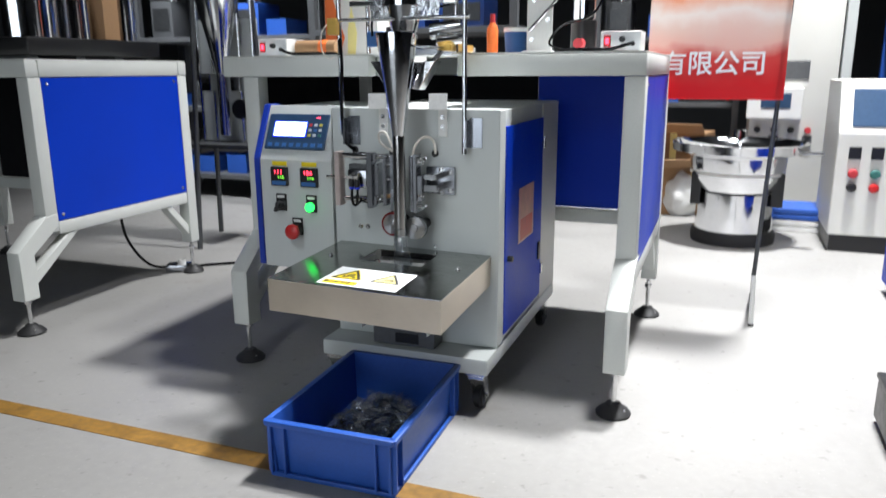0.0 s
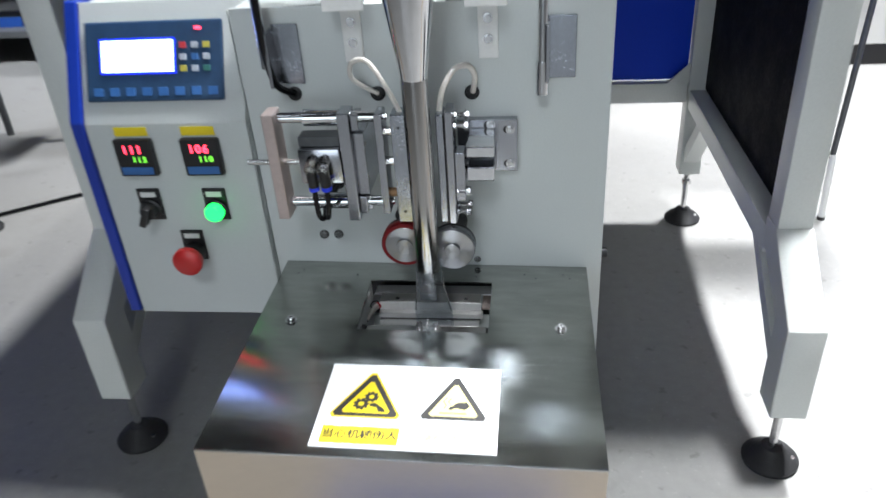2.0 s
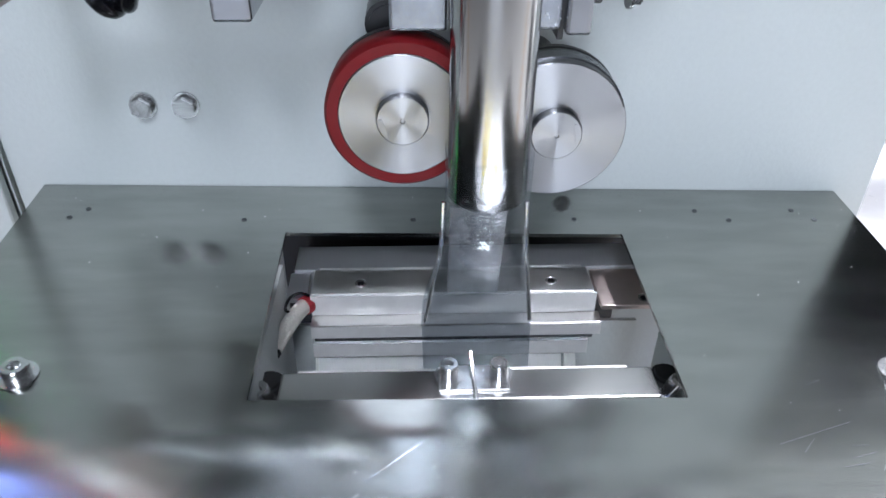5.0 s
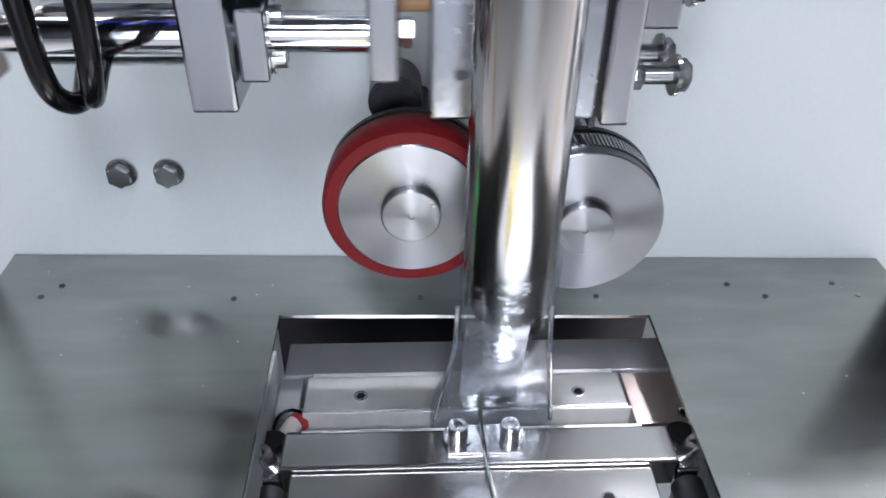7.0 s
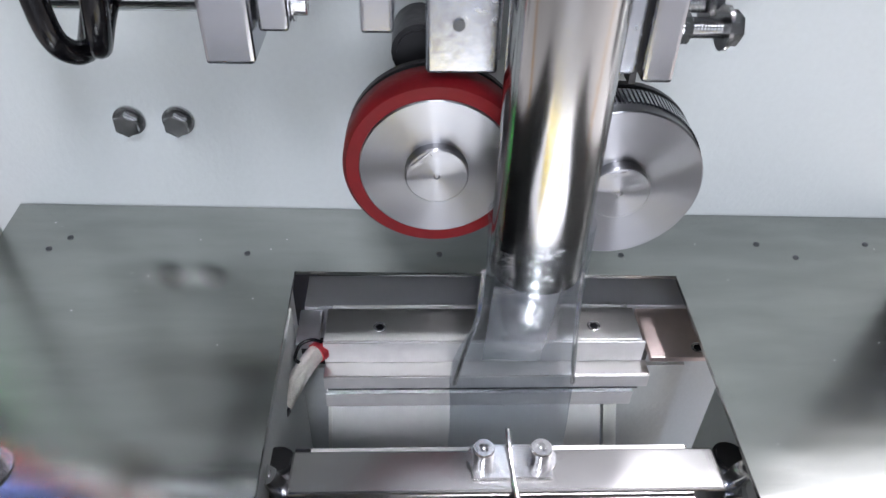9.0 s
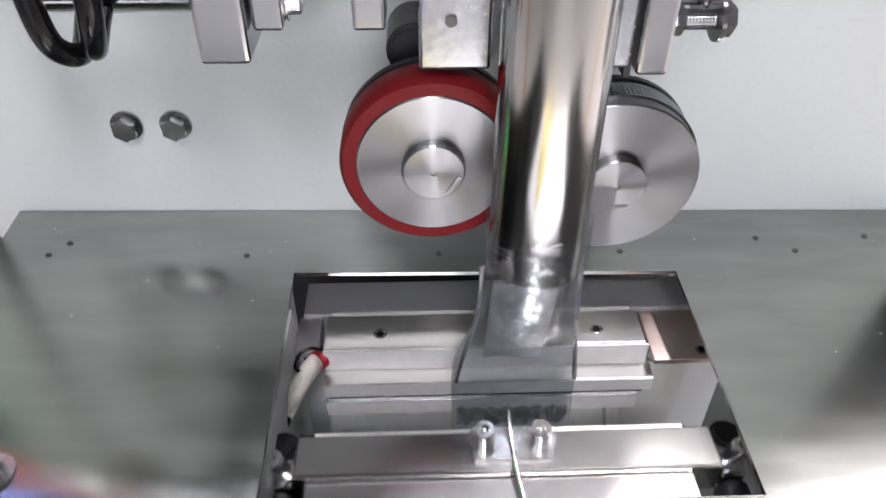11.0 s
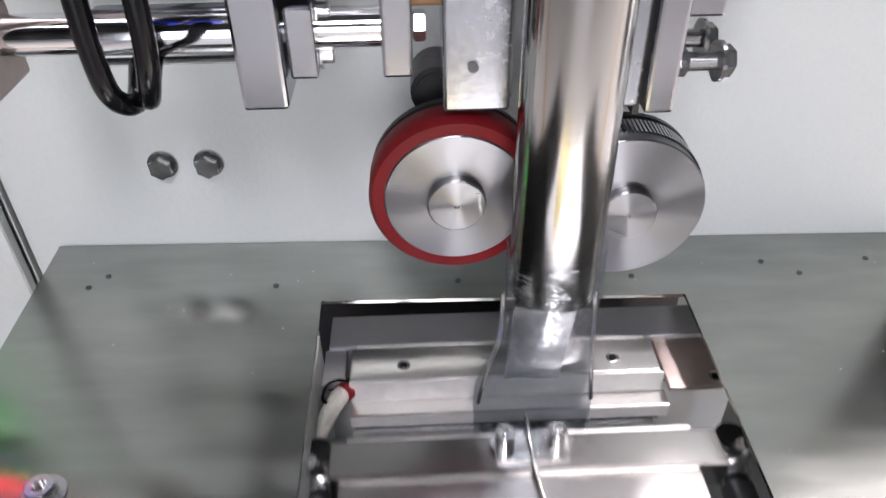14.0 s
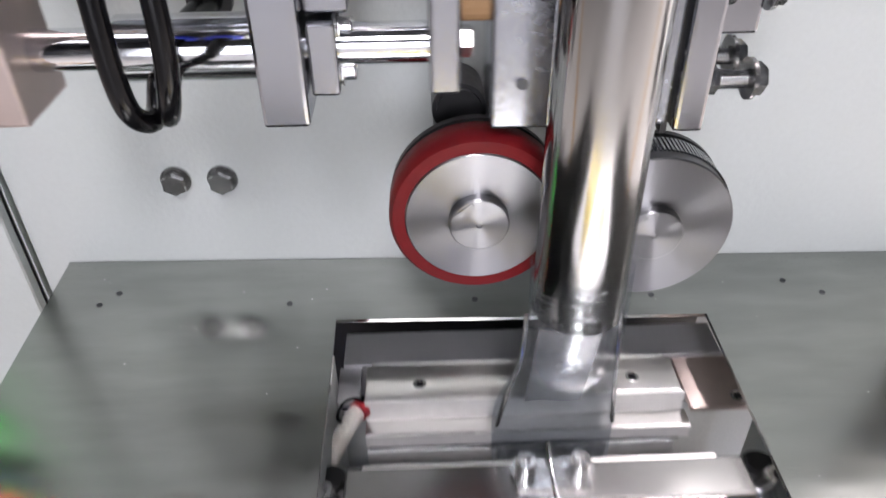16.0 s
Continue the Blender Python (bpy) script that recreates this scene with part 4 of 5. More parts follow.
for fx in (-0.1190, -0.1050):
    part("elbow_fitting", rod((fx, SY - 0.016, 0.555), (fx, SY - 0.036, 0.549), 0.0062, seg=6, bevel=0.0006), STUD, machine, "plated elbow fitting")
    part("elbow_fitting", rod((fx, SY - 0.030, 0.549), (fx + 0.001, SY - 0.030, 0.528), 0.0060, seg=20, bevel=0.0008), BLACK, machine, "", 40)
    part("push_ring", rod((fx + 0.001, SY - 0.030, 0.5278), (fx + 0.001, SY - 0.030, 0.5235), 0.0060, seg=20), FITBLUE, machine, "blue push ring", 40)
part("air_hose", hose([(-0.1180, SY - 0.030, 0.524), (-0.1178, SY - 0.031, 0.504), (-0.1165, SY - 0.030, 0.490), (-0.1145, SY - 0.020, 0.4835), (-0.1175, SY - 0.002, 0.488), (-0.1200, SY + 0.020, 0.490), (-0.118, -0.002, 0.490)], 0.0030, 12), HOSE, machine, "black air hose", 60)
part("air_hose", hose([(-0.1040, SY - 0.030, 0.524), (-0.1040, SY - 0.031, 0.506), (-0.1060, SY - 0.030, 0.493), (-0.1100, SY - 0.022, 0.4855), (-0.1130, SY - 0.004, 0.489), (-0.1150, SY + 0.020, 0.490), (-0.114, -0.002, 0.490)], 0.0030, 12), HOSE, machine, "black air hose", 60)
part("hose_grommet", rod((-0.116, -0.0003, 0.490), (-0.116, -0.004, 0.490), 0.0080, seg=20), BLACK, machine)
part("side_pin", rod((-0.2000, SY, 0.545), (-0.1365, SY, 0.545), 0.0032, seg=16), BOLT, machine, "", 40)
for rz in (0.4955, 0.597):
    part("rod_bush", rod((-0.1270, SY, rz), (-0.0875, SY, rz), 0.0094, seg=24, bevel=0.0006), CHROME, machine, "", 40)

# fixed heater on the tube's far side
part("heater_block", box(0.0190, 0.0270, SY - 0.014, SY + 0.014, 0.4745, 0.602, 0.001), HEATER, machine, "speckled sealing block with a blue reflection in its colour")
part("heater_plate", box(0.0285, 0.0370, SY - 0.016, SY + 0.014, 0.4730, 0.606, 0.0012), ALU, machine, "milled aluminium backing plate")
# black filler in the open gap, drawn as its shade
part("heater_gap_shade", box(0.0268, 0.0287, SY - 0.010, SY + 0.012, 0.470, 0.600), BLACK, machine)
part("heater_clamp", box(0.0372, 0.0480, SY - 0.012, SY + 0.010, 0.500, 0.558, 0.001), ALU, machine)
for bz, by in ((0.4865, SY - 0.010), (0.4870, SY + 0.006), (0.588, SY - 0.008), (0.595, SY + 0.006), (0.512, SY - 0.010)):
    b = lathe([(0.0029 if k % 2 else 0.0024, 0.00045 * k) for k in range(27)], 14, Matrix.Translation((0.0372, by, bz)) @ Matrix.Rotation(math.pi / 2, 4, "Y"))
    part("adjusting_bolt", hex_bolt((0.0490, by, bz), (1, 0, 0), 0.0048, 0.0046, b), STUD, machine, "threaded hexagon bolt", 30)
    part("lock_nut", rod((0.0374, by, bz), (0.0402, by, bz), 0.0043, seg=6, bevel=0.0004), STUD, machine)
part("heater_bracket", box(0.0350, 0.1040, -0.012, -0.0004, 0.508, 0.572, 0.001), ALU, machine, "zinc plated mounting bracket")
part("heater_arm", box(0.0485, 0.0800, SY - 0.004, -0.0125, 0.520, 0.538, 0.002), CHROME, machine)
part("heater_arm", box(0.0485, 0.0800, SY - 0.004, -0.0125, 0.548, 0.562, 0.002), CHROME, machine)
for bx, bz in ((0.096, 0.518), (0.096, 0.560), (0.074, 0.512), (0.074, 0.566)):
    # no hole is cut, the black disc draws the slot's shade
    part("bracket_slot", rod((bx - 0.004, -0.0122, bz), (bx - 0.004, -0.0126, bz), 0.0042, seg=12), BLACK, machine)
    part("bracket_screw", cap_screw((bx, -0.0124, bz), (0, -1, 0), 0.0036, 0.004), BOLT, machine)
part("heater_wire", hose([(0.022, SY, 0.600), (0.026, SY + 0.005, 0.622), (0.038, SY + 0.020, 0.640), (0.052, -0.030, 0.640), (0.058, -0.018, 0.625), (0.054, -0.001, 0.602)], 0.0032, 10), WIRE, machine, "white sleeved heater wire", 60)
part("heater_wire", hose([(-0.020, SY, 0.600), (-0.032, SY + 0.005, 0.624), (-0.055, -0.040, 0.650), (-0.075, -0.030, 0.646), (-0.078, -0.018, 0.624), (-0.055, -0.001, 0.602)], 0.0028, 10), WIRE, machine, "white sleeved heater wire", 60)

# back-seam sealer: the sliding carriage, built where it rests when open
carriage = part("seal_carriage", box(-0.1700, -0.1570, SY - 0.016, SY + 0.012, 0.4795, 0.606, 0.0012), PINKSTEEL, machine, "sliding steel end plate with guide rods")
for rz in (0.4955, 0.597):
    part("guide_rod", rod((-0.1570, SY, rz), (-0.0472, SY, rz), 0.0060, seg=32), CHROME, carriage, "", 40)
    part("rod_nut", rod((-0.0383, SY, rz), (-0.0345, SY, rz), 0.0046, seg=6, bevel=0.0005), BOLT, carriage)
part("push_plate", box(-0.0470, -0.0385, SY - 0.014, SY + 0.012, 0.4855, 0.604, 0.001), ALU, carriage, "milled aluminium push plate")
part("heater_block", box(-0.0300, -0.0106, SY - 0.012, SY + 0.014, 0.4735, 0.602, 0.001), HEATER, carriage, "speckled sealing block with a blue reflection in its colour")
part("heater_face", box(-0.0105, -0.0098, SY - 0.008, SY + 0.010, 0.476, 0.600), ALU, carriage)
for bz in (0.4875, 0.588):
    part("heater_screw", rod((-0.0215, SY - 0.0121, bz), (-0.0215, SY - 0.0128, bz), 0.0016, seg=14), DARKSTEEL, carriage)
for bz in (0.5065, 0.545, 0.580):
    part("insulator", rod((-0.0385, SY, bz), (-0.0301, SY, bz), 0.0050, seg=16), CARTON if bz == 0.5065 else BOLT, carriage)


# cross-seal jaws: built closed
def jaw_screw(parent, x, y, z):
    rim = part("jaw_screw", lathe([(0.0027, -0.0005), (0.0027, 0.0002), (0.0024, 0.0003), (0.0020, 0.0001), (0.0020, -0.0004)], 18, pose(x, y, z)), BOLT, parent, "", 30)
    # black disc puts the socket's inner shade into its colour
    part("socket", lathe([(0.00195, 0.00005), (0, 0.00005)], 6, pose(x, y, z)), SHADEBLACK, rim)


JX0, JX1, JC = -0.0690, 0.0580, -0.0760
back_jaw = part("back_jaw", box(JX0, JX1, -0.0675, -0.0490, 0.333, 0.351, 0.0006), BACKJAW, machine, "ground steel back sealing jaw")
part("jaw_face", box(JX0, JX1 + 0.001, -0.0686, -0.0677, 0.3398, 0.3505), JAWLIP, back_jaw, "jaw face lightened by its colour")
part("jaw_ledge", box(JX0, JX1 + 0.003, -0.0758, -0.0679, 0.3329, 0.3396, 0.0003), BACKJAW, back_jaw, "ground steel sealing ledge")
part("jaw_lip", box(JX0, JX1 + 0.0028, -0.0763, -0.0759, 0.3329, 0.3392), JAWLIP, back_jaw, "pale sealing lip")
# dark steel gives the shallow recess its shade
part("jaw_groove", box(JX0 + 0.001, JX1, -0.0745, -0.0680, 0.3296, 0.3328), DARKSTEEL, back_jaw, "cutter groove with shade put into its colour")
part("jaw_lip", box(JX0, JX1 - 0.002, -0.0762, -0.0680, 0.3215, 0.3295, 0.0003), JAWLIP, back_jaw, "pale sealing lip")
part("jaw_pad", box(JX0 + 0.002, JX1 - 0.002, -0.0488, -0.0462, 0.336, 0.3500), WHITE, back_jaw)
part("jaw_carrier", box(OX0 + 0.001, OX1 + 0.010, -0.0460, -0.0265, 0.330, 0.3490, 0.0006), CARRIER, back_jaw, "ground steel jaw carrier")
part("side_cheek", box(JX1 + 0.0022, JX1 + 0.0260, -0.0740, -0.0462, 0.345, 0.3475, 0.0004), PINKSTEEL, back_jaw, "steel side plate with a pink reflection in its colour")
part("side_cheek", box(OX0 - 0.0005, JX0 - 0.0022, -0.0660, -0.0462, 0.345, 0.3475, 0.0004), CARRIER, back_jaw, "polished steel side plate")
jaw_screw(back_jaw, JX1 + 0.0225, -0.0690, 0.3476)
jaw_screw(back_jaw, -0.0470, -0.0600, 0.3512)
jaw_screw(back_jaw, 0.0395, -0.0600, 0.3512)
part("heater_lead", hose([(JX0 - 0.001, -0.0665, 0.345), (JX0 - 0.0040, -0.0700, 0.3452), (JX0 - 0.0085, -0.0785, 0.3435), (JX0 - 0.0140, -0.0890, 0.3390)], 0.0037, 12), WIRE, back_jaw, "white sleeved heater lead", 60)
part("lead_clip", rod((JX0 - 0.0140, -0.0890, 0.3390), (JX0 - 0.0170, -0.0940, 0.3360), 0.0040, seg=14, bevel=0.0006), BLACK, back_jaw)
part("sensor_wire", hose([(JX0 - 0.0005, -0.0670, 0.3500), (JX0 - 0.0045, -0.0672, 0.3515), (JX0 - 0.0088, -0.0690, 0.3505), (JX0 - 0.0105, -0.0735, 0.3480), (JX0 - 0.0085, -0.0755, 0.3475)], 0.0007, 8, 6), HOSE, back_jaw, "thin black sensor wire", 60)
part("lead_band", rod((JX0 - 0.0012, -0.0665, 0.3452), (JX0 - 0.0030, -0.0688, 0.3455), 0.0042, seg=14), KEYRED, back_jaw)

front_jaw = part("front_jaw", box(JX0 - 0.001, JX1 + 0.001, -0.1240, -0.0977, 0.328, 0.3510, 0.0006), JAW, machine, "ground steel front sealing jaw")
part("jaw_face", box(JX0 + 0.001, JX1 - 0.001, -0.0988, JC - 0.0004, 0.318, 0.3390, 0.0005), DARKSTEEL, front_jaw)
part("cross_bar", box(JX0 - 0.005, JX1 + 0.011, -0.0974, -0.0810, 0.3395, 0.3535, 0.0010), JAW, front_jaw, "polished jaw cross bar")
part("heat_shield", box(JX0 - 0.005, JX1 + 0.004, -0.0788, -0.0768, 0.3392, 0.3490, 0.0003), BLACK, front_jaw, "black heat shield strip")
part("shield_tab", box(JX0 - 0.013, JX0 - 0.0052, -0.0800, -0.0775, 0.3392, 0.3480, 0.0003), BLACK, front_jaw, "black stepped shield end")
part("shield_tab", box(JX1 + 0.0042, JX1 + 0.0120, -0.0800, -0.0775, 0.3392, 0.3480, 0.0003), BLACK, front_jaw, "black stepped shield end")
part("pale_strip", box(JX0 + 0.001, JX1 + 0.002, -0.0807, -0.0790, 0.3398, 0.3522, 0.0002), JAWLIP, front_jaw, "pale insulating strip")
jaw_screw(front_jaw, -0.0480, -0.1110, 0.3512)
jaw_screw(front_jaw, 0.0405, -0.1110, 0.3512)
knife = part("knife_plate", box(-0.0140, 0.0125, -0.0932, -0.0800, 0.3536, 0.3548, 0.0003), BOLT, front_jaw, "small steel plate with two bolts")
for kx in (-0.0102, 0.0088):
    part("plate_screw", cap_screw((kx, -0.0856, 0.3548), (0, 0, 1), 0.0037, 0.0062), BOLT, knife, "", 30)
part("tear_needle", hose([(-0.0015, -0.0770, 0.3590), (-0.0012, -0.0850, 0.3560), (-0.0005, -0.0960, 0.3545), (0.0012, -0.1100, 0.3530), (0.0022, -0.1170, 0.3525)], 0.0009, 8, 5), BOLT, front_jaw, "thin steel needle")
for ex, s in ((JX0 - 0.0095, -1), (JX1 + 0.0165, 1)):
    part("jaw_link", box(ex - 0.0045, ex + 0.0045, -0.0960, -0.0840, 0.3390, 0.3460, 0.001), CHROME, front_jaw)
    part("link_bolt", cap_screw((ex, -0.0890, 0.3462), (0.25 * s, -0.25, 1), 0.0036, 0.0100), BOLT, front_jaw, "", 30)
    part("link_knob", rod((ex, -0.0836, 0.3400), (ex + 0.0008 * s, -0.0832, 0.3520), 0.0062, seg=24, bevel=0.0012), BLACK, front_jaw, "black rounded link knob", 40)
    part("guide_post", rod((ex, -0.0965, 0.3390), (ex, -0.1350, 0.3370), 0.0060, seg=20, bevel=0.0008), DARKSTEEL, front_jaw, "dark steel guide post", 40)
    part("post_end", rod((ex, -0.1352, 0.3370), (ex, -0.1420, 0.3365), 0.0034, seg=14), BOLT, front_jaw)


# ---- blue crate with sachets ----
def crate():
    c = thing("storage_crate", "blue plastic stacking crate filled with clear sachets", "crate", at=(0.006, -0.275, 0))
    hx, hy, h, t = 0.132, 0.190, 0.122, 0.004
    part("bottom", box(-hx + 0.010, hx - 0.010, -hy + 0.010, hy - 0.010, 0.002, 0.007, 0.001), BINBLUE, c)
    for n, (ax, ay, bx, by) in enumerate(((-1, -1, 1, -1), (1, -1, 1, 1), (1, 1, -1, 1), (-1, 1, -1, -1))):
        p, q = Vector((ax * hx, ay * hy, 0)), Vector((bx * hx, by * hy, 0))
        d = (q - p).normalized()
        nrm = Vector((d.y, -d.x, 0))
        own = bmesh.new()
        lo = 0.010
        quad = []
        for off, z in ((-0.008, 0.002), (0, h), (-t, h), (-0.008 - t, 0.002)):
            quad.append((off, z))
        e0 = [own.verts.new(p + nrm * o + d * 0.0 + Vector((0, 0, z))) for o, z in quad]
        e1 = [own.verts.new(q + nrm * o + Vector((0, 0, z))) for o, z in quad]
        own.faces.new(e0)
        own.faces.new(e1[::-1])
        for k in range(4):
            own.faces.new((e0[k], e1[k], e1[(k + 1) % 4], e0[(k + 1) % 4]))
        bmesh.ops.recalc_face_normals(own, faces=own.faces[:])
        side = part("side_wall", own, BINBLUE, c)
        mid = (p + q) / 2
        ang = math.degrees(math.atan2(d.y, d.x))
        L = (q - p).length
        frame_m = Matrix.Translation(mid) @ pose(0, 0, 0, 0, 0, ang)
        part("rim", box(-L / 2 - 0.006, L / 2 + 0.006, -0.010, 0.0015, h - 0.012, h, 0.0025, m=frame_m), BINBLUE, side, "", 40)
        part("foot_rim", box(-L / 2, L / 2, -0.003, 0.004, 0.0, 0.010, 0.002, m=frame_m), BINBLUE, side, "", 40)
        for rx in (-L / 2 + 0.004, -L / 2 + 0.034, L / 2 - 0.034, L / 2 - 0.004):
            part("rib", box(rx - 0.0025, rx + 0.0025, -0.0075, 0.004, 0.008, h - 0.010, 0.001, m=frame_m), BINBLUE, side)
    c.rotation_euler = (0, 0, radians(1.5))
    # sachets lie loose in it
    rng = random.Random(11)
    pile = bmesh.new()
    for k in range(300):
        rad = math.sqrt(rng.random())
        a = rng.random() * 2 * math.pi
        x, y = 0.090 * rad * math.cos(a), 0.120 * rad * math.sin(a) + 0.02
        z = 0.014 + (1 - rad) * 0.078 * rng.random() ** 0.6 + 0.008 * rng.random()
        own = bmesh.new()
        w, l = 0.019, rng.uniform(0.020, 0.028)
        n = 5
        g = [[own.verts.new(((i / n - 0.5) * 2 * w, (j / n - 0.5) * 2 * l, 0.006 * math.sin(math.pi * i / n) * math.sin(math.pi * j / n) + rng.uniform(-0.0025, 0.0025))) for i in range(n + 1)] for j in range(n + 1)]
        for p, q in zip(g, g[1:]):
            for i in range(n):
                own.faces.new((p[i], p[i + 1], q[i + 1], q[i]))
        own.transform(Matrix.Translation((x, y, z)) @ pose(0, 0, 0, rng.uniform(-50, 50), rng.uniform(-50, 50), rng.uniform(0, 360)))
        join(pile, own)
    heap = part("sachet_heap", pile, SACHET, None, "", 60)
    heap.location = (0.006, -0.268, 0)
    tagged(heap, "loose heap of clear crinkled plastic sachets in the crate", "sachets", kind="stuff")


SACHET = clear_film("clear_sachet_film", (0.86, 0.88, 0.92, 1), 0.24, 0.45)
crate()


# ---- things on the main platform ----
def switch_box(x, y, side):
    z = 0.828
    s = thing("switch_box", "small white control box with a lit red rocker switch and dial", "control box", "feeder control boxes", at=(x, y, z))
    part("case", box(-0.045, 0.045, -0.030, 0.060, 0, 0.044, 0.002), WHITE, s, "", 40)
    part("face", box(-0.043, 0.043, -0.0315, -0.0303, 0.002, 0.042), STICKER, s)
    part("rocker_switch", box(-0.037, -0.021, -0.0345, -0.0317, 0.009, 0.035, 0.001), KEYRED, s, "red rocker switch")
    part("rocker_light", box(-0.033, -0.025, -0.0352, -0.0346, 0.016, 0.029), REDLED, s)
    part("dial", lathe([(0.007, 0), (0.006, 0.010), (0, 0.010)], 20, Matrix.Translation((0.004, -0.0316, 0.026)) @ Matrix.Rotation(math.pi / 2, 4, "X")), BLACK, s)
    part("fuse_cap", lathe([(0.005, 0), (0.005, 0.006), (0, 0.006)], 16, Matrix.Translation((0.028, -0.0316, 0.016)) @ Matrix.Rotation(math.pi / 2, 4, "X")), BLACK, s)
    part("lead", hose([(0.028, -0.036, 0.018), (0.018, -0.052, 0.014), (-0.02, -0.058, 0.004), (-0.075, -0.052, 0.0045), (-0.13, -0.03, 0.0045)] if side > 0 else
                      [(0.028, -0.036, 0.018), (0.05, -0.05, 0.010), (0.08, -0.052, 0.0045), (0.13, -0.04, 0.0045), (0.19, -0.02, 0.0045)], 0.0040, 10), HOSE, s, "black lead")


switch_box(0.440, 0.190, 1)
switch_box(-0.475, 0.190, -1)
tan_box = thing("paper_roll", "tan paper covered roll lying on the platform", "roll", at=(-0.355, 0.20, 0.8285))
part("core", rod((-0.065, 0, 0.020), (0.055, 0, 0.020), 0.0195, seg=24), CARTON, tan_box, "", 40)
part("tape", rod((0.005, 0, 0.020), (0.03, 0, 0.020), 0.0200, seg=24), ORANGE, tan_box, "", 40)
carton = thing("printed_carton", "white printed carton with an orange swirl on the platform", "carton", at=(-0.300, 0.33, 0.8285))
part("case", box(-0.080, 0.080, -0.05, 0.05, 0, 0.30, 0.002), WHITE, carton)
part("swirl", prism([(-0.078, 0.004), (-0.035, 0.004), (-0.020, 0.05), (-0.038, 0.10), (-0.055, 0.16), (-0.050, 0.26), (-0.078, 0.296)], -0.0512, -0.0503, "y"), ORANGE, carton, "orange printed swirl")
part("swirl", prism([(-0.012, 0.004), (0.012, 0.004), (0.018, 0.06), (0.002, 0.13), (-0.010, 0.07)], -0.0512, -0.0503, "y"), PALEYELLOW, carton, "faded yellow print")


def feeder_tower(x, y):
    f = thing("feeder_frame", "white metal feeder bracket with chute and motor", "feeder", at=(x, y, 0.8285))
    part("side_plate", box(-0.062, 0.000, -0.030, -0.026, 0, 0.26, 0.001), WHITE, f)
    part("side_plate", box(-0.062, -0.058, -0.0255, 0.10, 0, 0.26, 0.001), WHITE, f)
    part("foot_flange", box(-0.066, 0.006, -0.060, -0.0305, 0.0, 0.004, 0.001), WHITE, f)
    for k, (bx, bz) in enumerate(((-0.050, 0.030), (-0.012, 0.075), (-0.045, 0.12), (-0.015, 0.16))):
        part("plate_screw", cap_screw((bx, -0.0302, bz), (0, -1, 0), 0.0035, 0.003), BOLT, f)
    part("strut", rod((-0.055, -0.034, 0.05), (0.02, -0.034, 0.13), 0.004, seg=12), CHROME, f)
    part("motor", rod((0.060, 0.05, 0.0), (0.060, 0.05, 0.075), 0.032, seg=28, bevel=0.003), BLACK, f, "black motor", 40)
    part("motor_cap", rod((0.060, 0.05, 0.0755), (0.060, 0.05, 0.14), 0.027, seg=28, bevel=0.003), CHROME, f, "", 40)
    part("red_coupling", rod((0.060, -0.02, 0.02), (0.060, 0.017, 0.02), 0.012, seg=18), KEYRED, f)
    part("cable", hose([(0.03, -0.04, 0.005), (0.0, -0.06, 0.02), (0.03, -0.05, 0.06), (0.10, -0.03, 0.09), (0.13, 0.02, 0.20)], 0.003, 8), HOSE, f, "black cable")


feeder_tower(0.275, 0.23)
blue_pot = thing("plastic_tub", "blue and clear plastic tub of parts on the platform", "tub", at=(0.165, 0.28, 0.8285))
part("tub", lathe([(0, 0), (0.026, 0), (0.030, 0.055), (0.028, 0.055), (0.024, 0.003), (0, 0.003)], 28), LIGHTBLUE, blue_pot, "", 40)
part("lid", lathe([(0.0315, 0.052), (0.0315, 0.062), (0, 0.062)], 28), STICKER, blue_pot, "", 40)
red_can = thing("adhesive_tube", "red capped adhesive tube standing on the platform", "tube", at=(0.115, 0.24, 0.8285))
part("tube_body", lathe([(0, 0), (0.014, 0), (0.014, 0.06), (0.006, 0.075), (0, 0.075)], 20), ORANGE, red_can, "", 40)
part("tube_cap", lathe([(0.007, 0.0752), (0.006, 0.095), (0, 0.095)], 16), KEYRED, red_can, "", 40)
# small fittings above the former
head = thing("dosing_head", "polished dosing head with clamps and rollers above the funnel", "dosing head", at=(0, 0.10, 0.7682))
part("mount_bar", box(-0.170, 0.080, 0.085, 0.110, 0.0555, 0.075, 0.001), CHROME, head)
part("mount_bar", box(-0.133, 0.045, 0.060, 0.084, 0.058, 0.072, 0.001), ALU, head)
part("spout", lathe([(0.050, 0.160), (0.048, 0.200), (0.030, 0.105), (0.028, 0.105), (0.046, 0.198)], 32, pose(-0.02, -0.10, 0)), CHROME, head, "", 40)
part("clamp_arm", box(0.060, 0.092, -0.10, 0.060, 0.062, 0.078, 0.003), BRASS, head)
part("pinch_roller", rod((0.030, -0.070, 0.105), (0.100, -0.050, 0.115), 0.018, seg=24, bevel=0.002), CHROME, head, "", 40)
part("pinch_roller", rod((0.050, -0.085, 0.085), (0.105, -0.060, 0.090), 0.013, seg=24, bevel=0.002), CHROME, head, "", 40)
part("valve", box(-0.135, -0.095, -0.06, -0.02, 0.075, 0.11, 0.003), LIGHTBLUE, head)
part("valve", box(-0.090, -0.060, -0.05, -0.01, 0.080, 0.12, 0.003), BLACK, head)
part("air_line", hose([(-0.12, -0.06, 0.10), (-0.10, -0.09, 0.14), (-0.04, -0.10, 0.17), (0.06, -0.07, 0.16), (0.12, 0.0, 0.20)], 0.003, 8), HOSE, head)
part("chrome_rod", rod((0.09, -0.06, 0.06), (0.09, -0.06, 0.26), 0.005, seg=14), CHROME, head, "", 40)
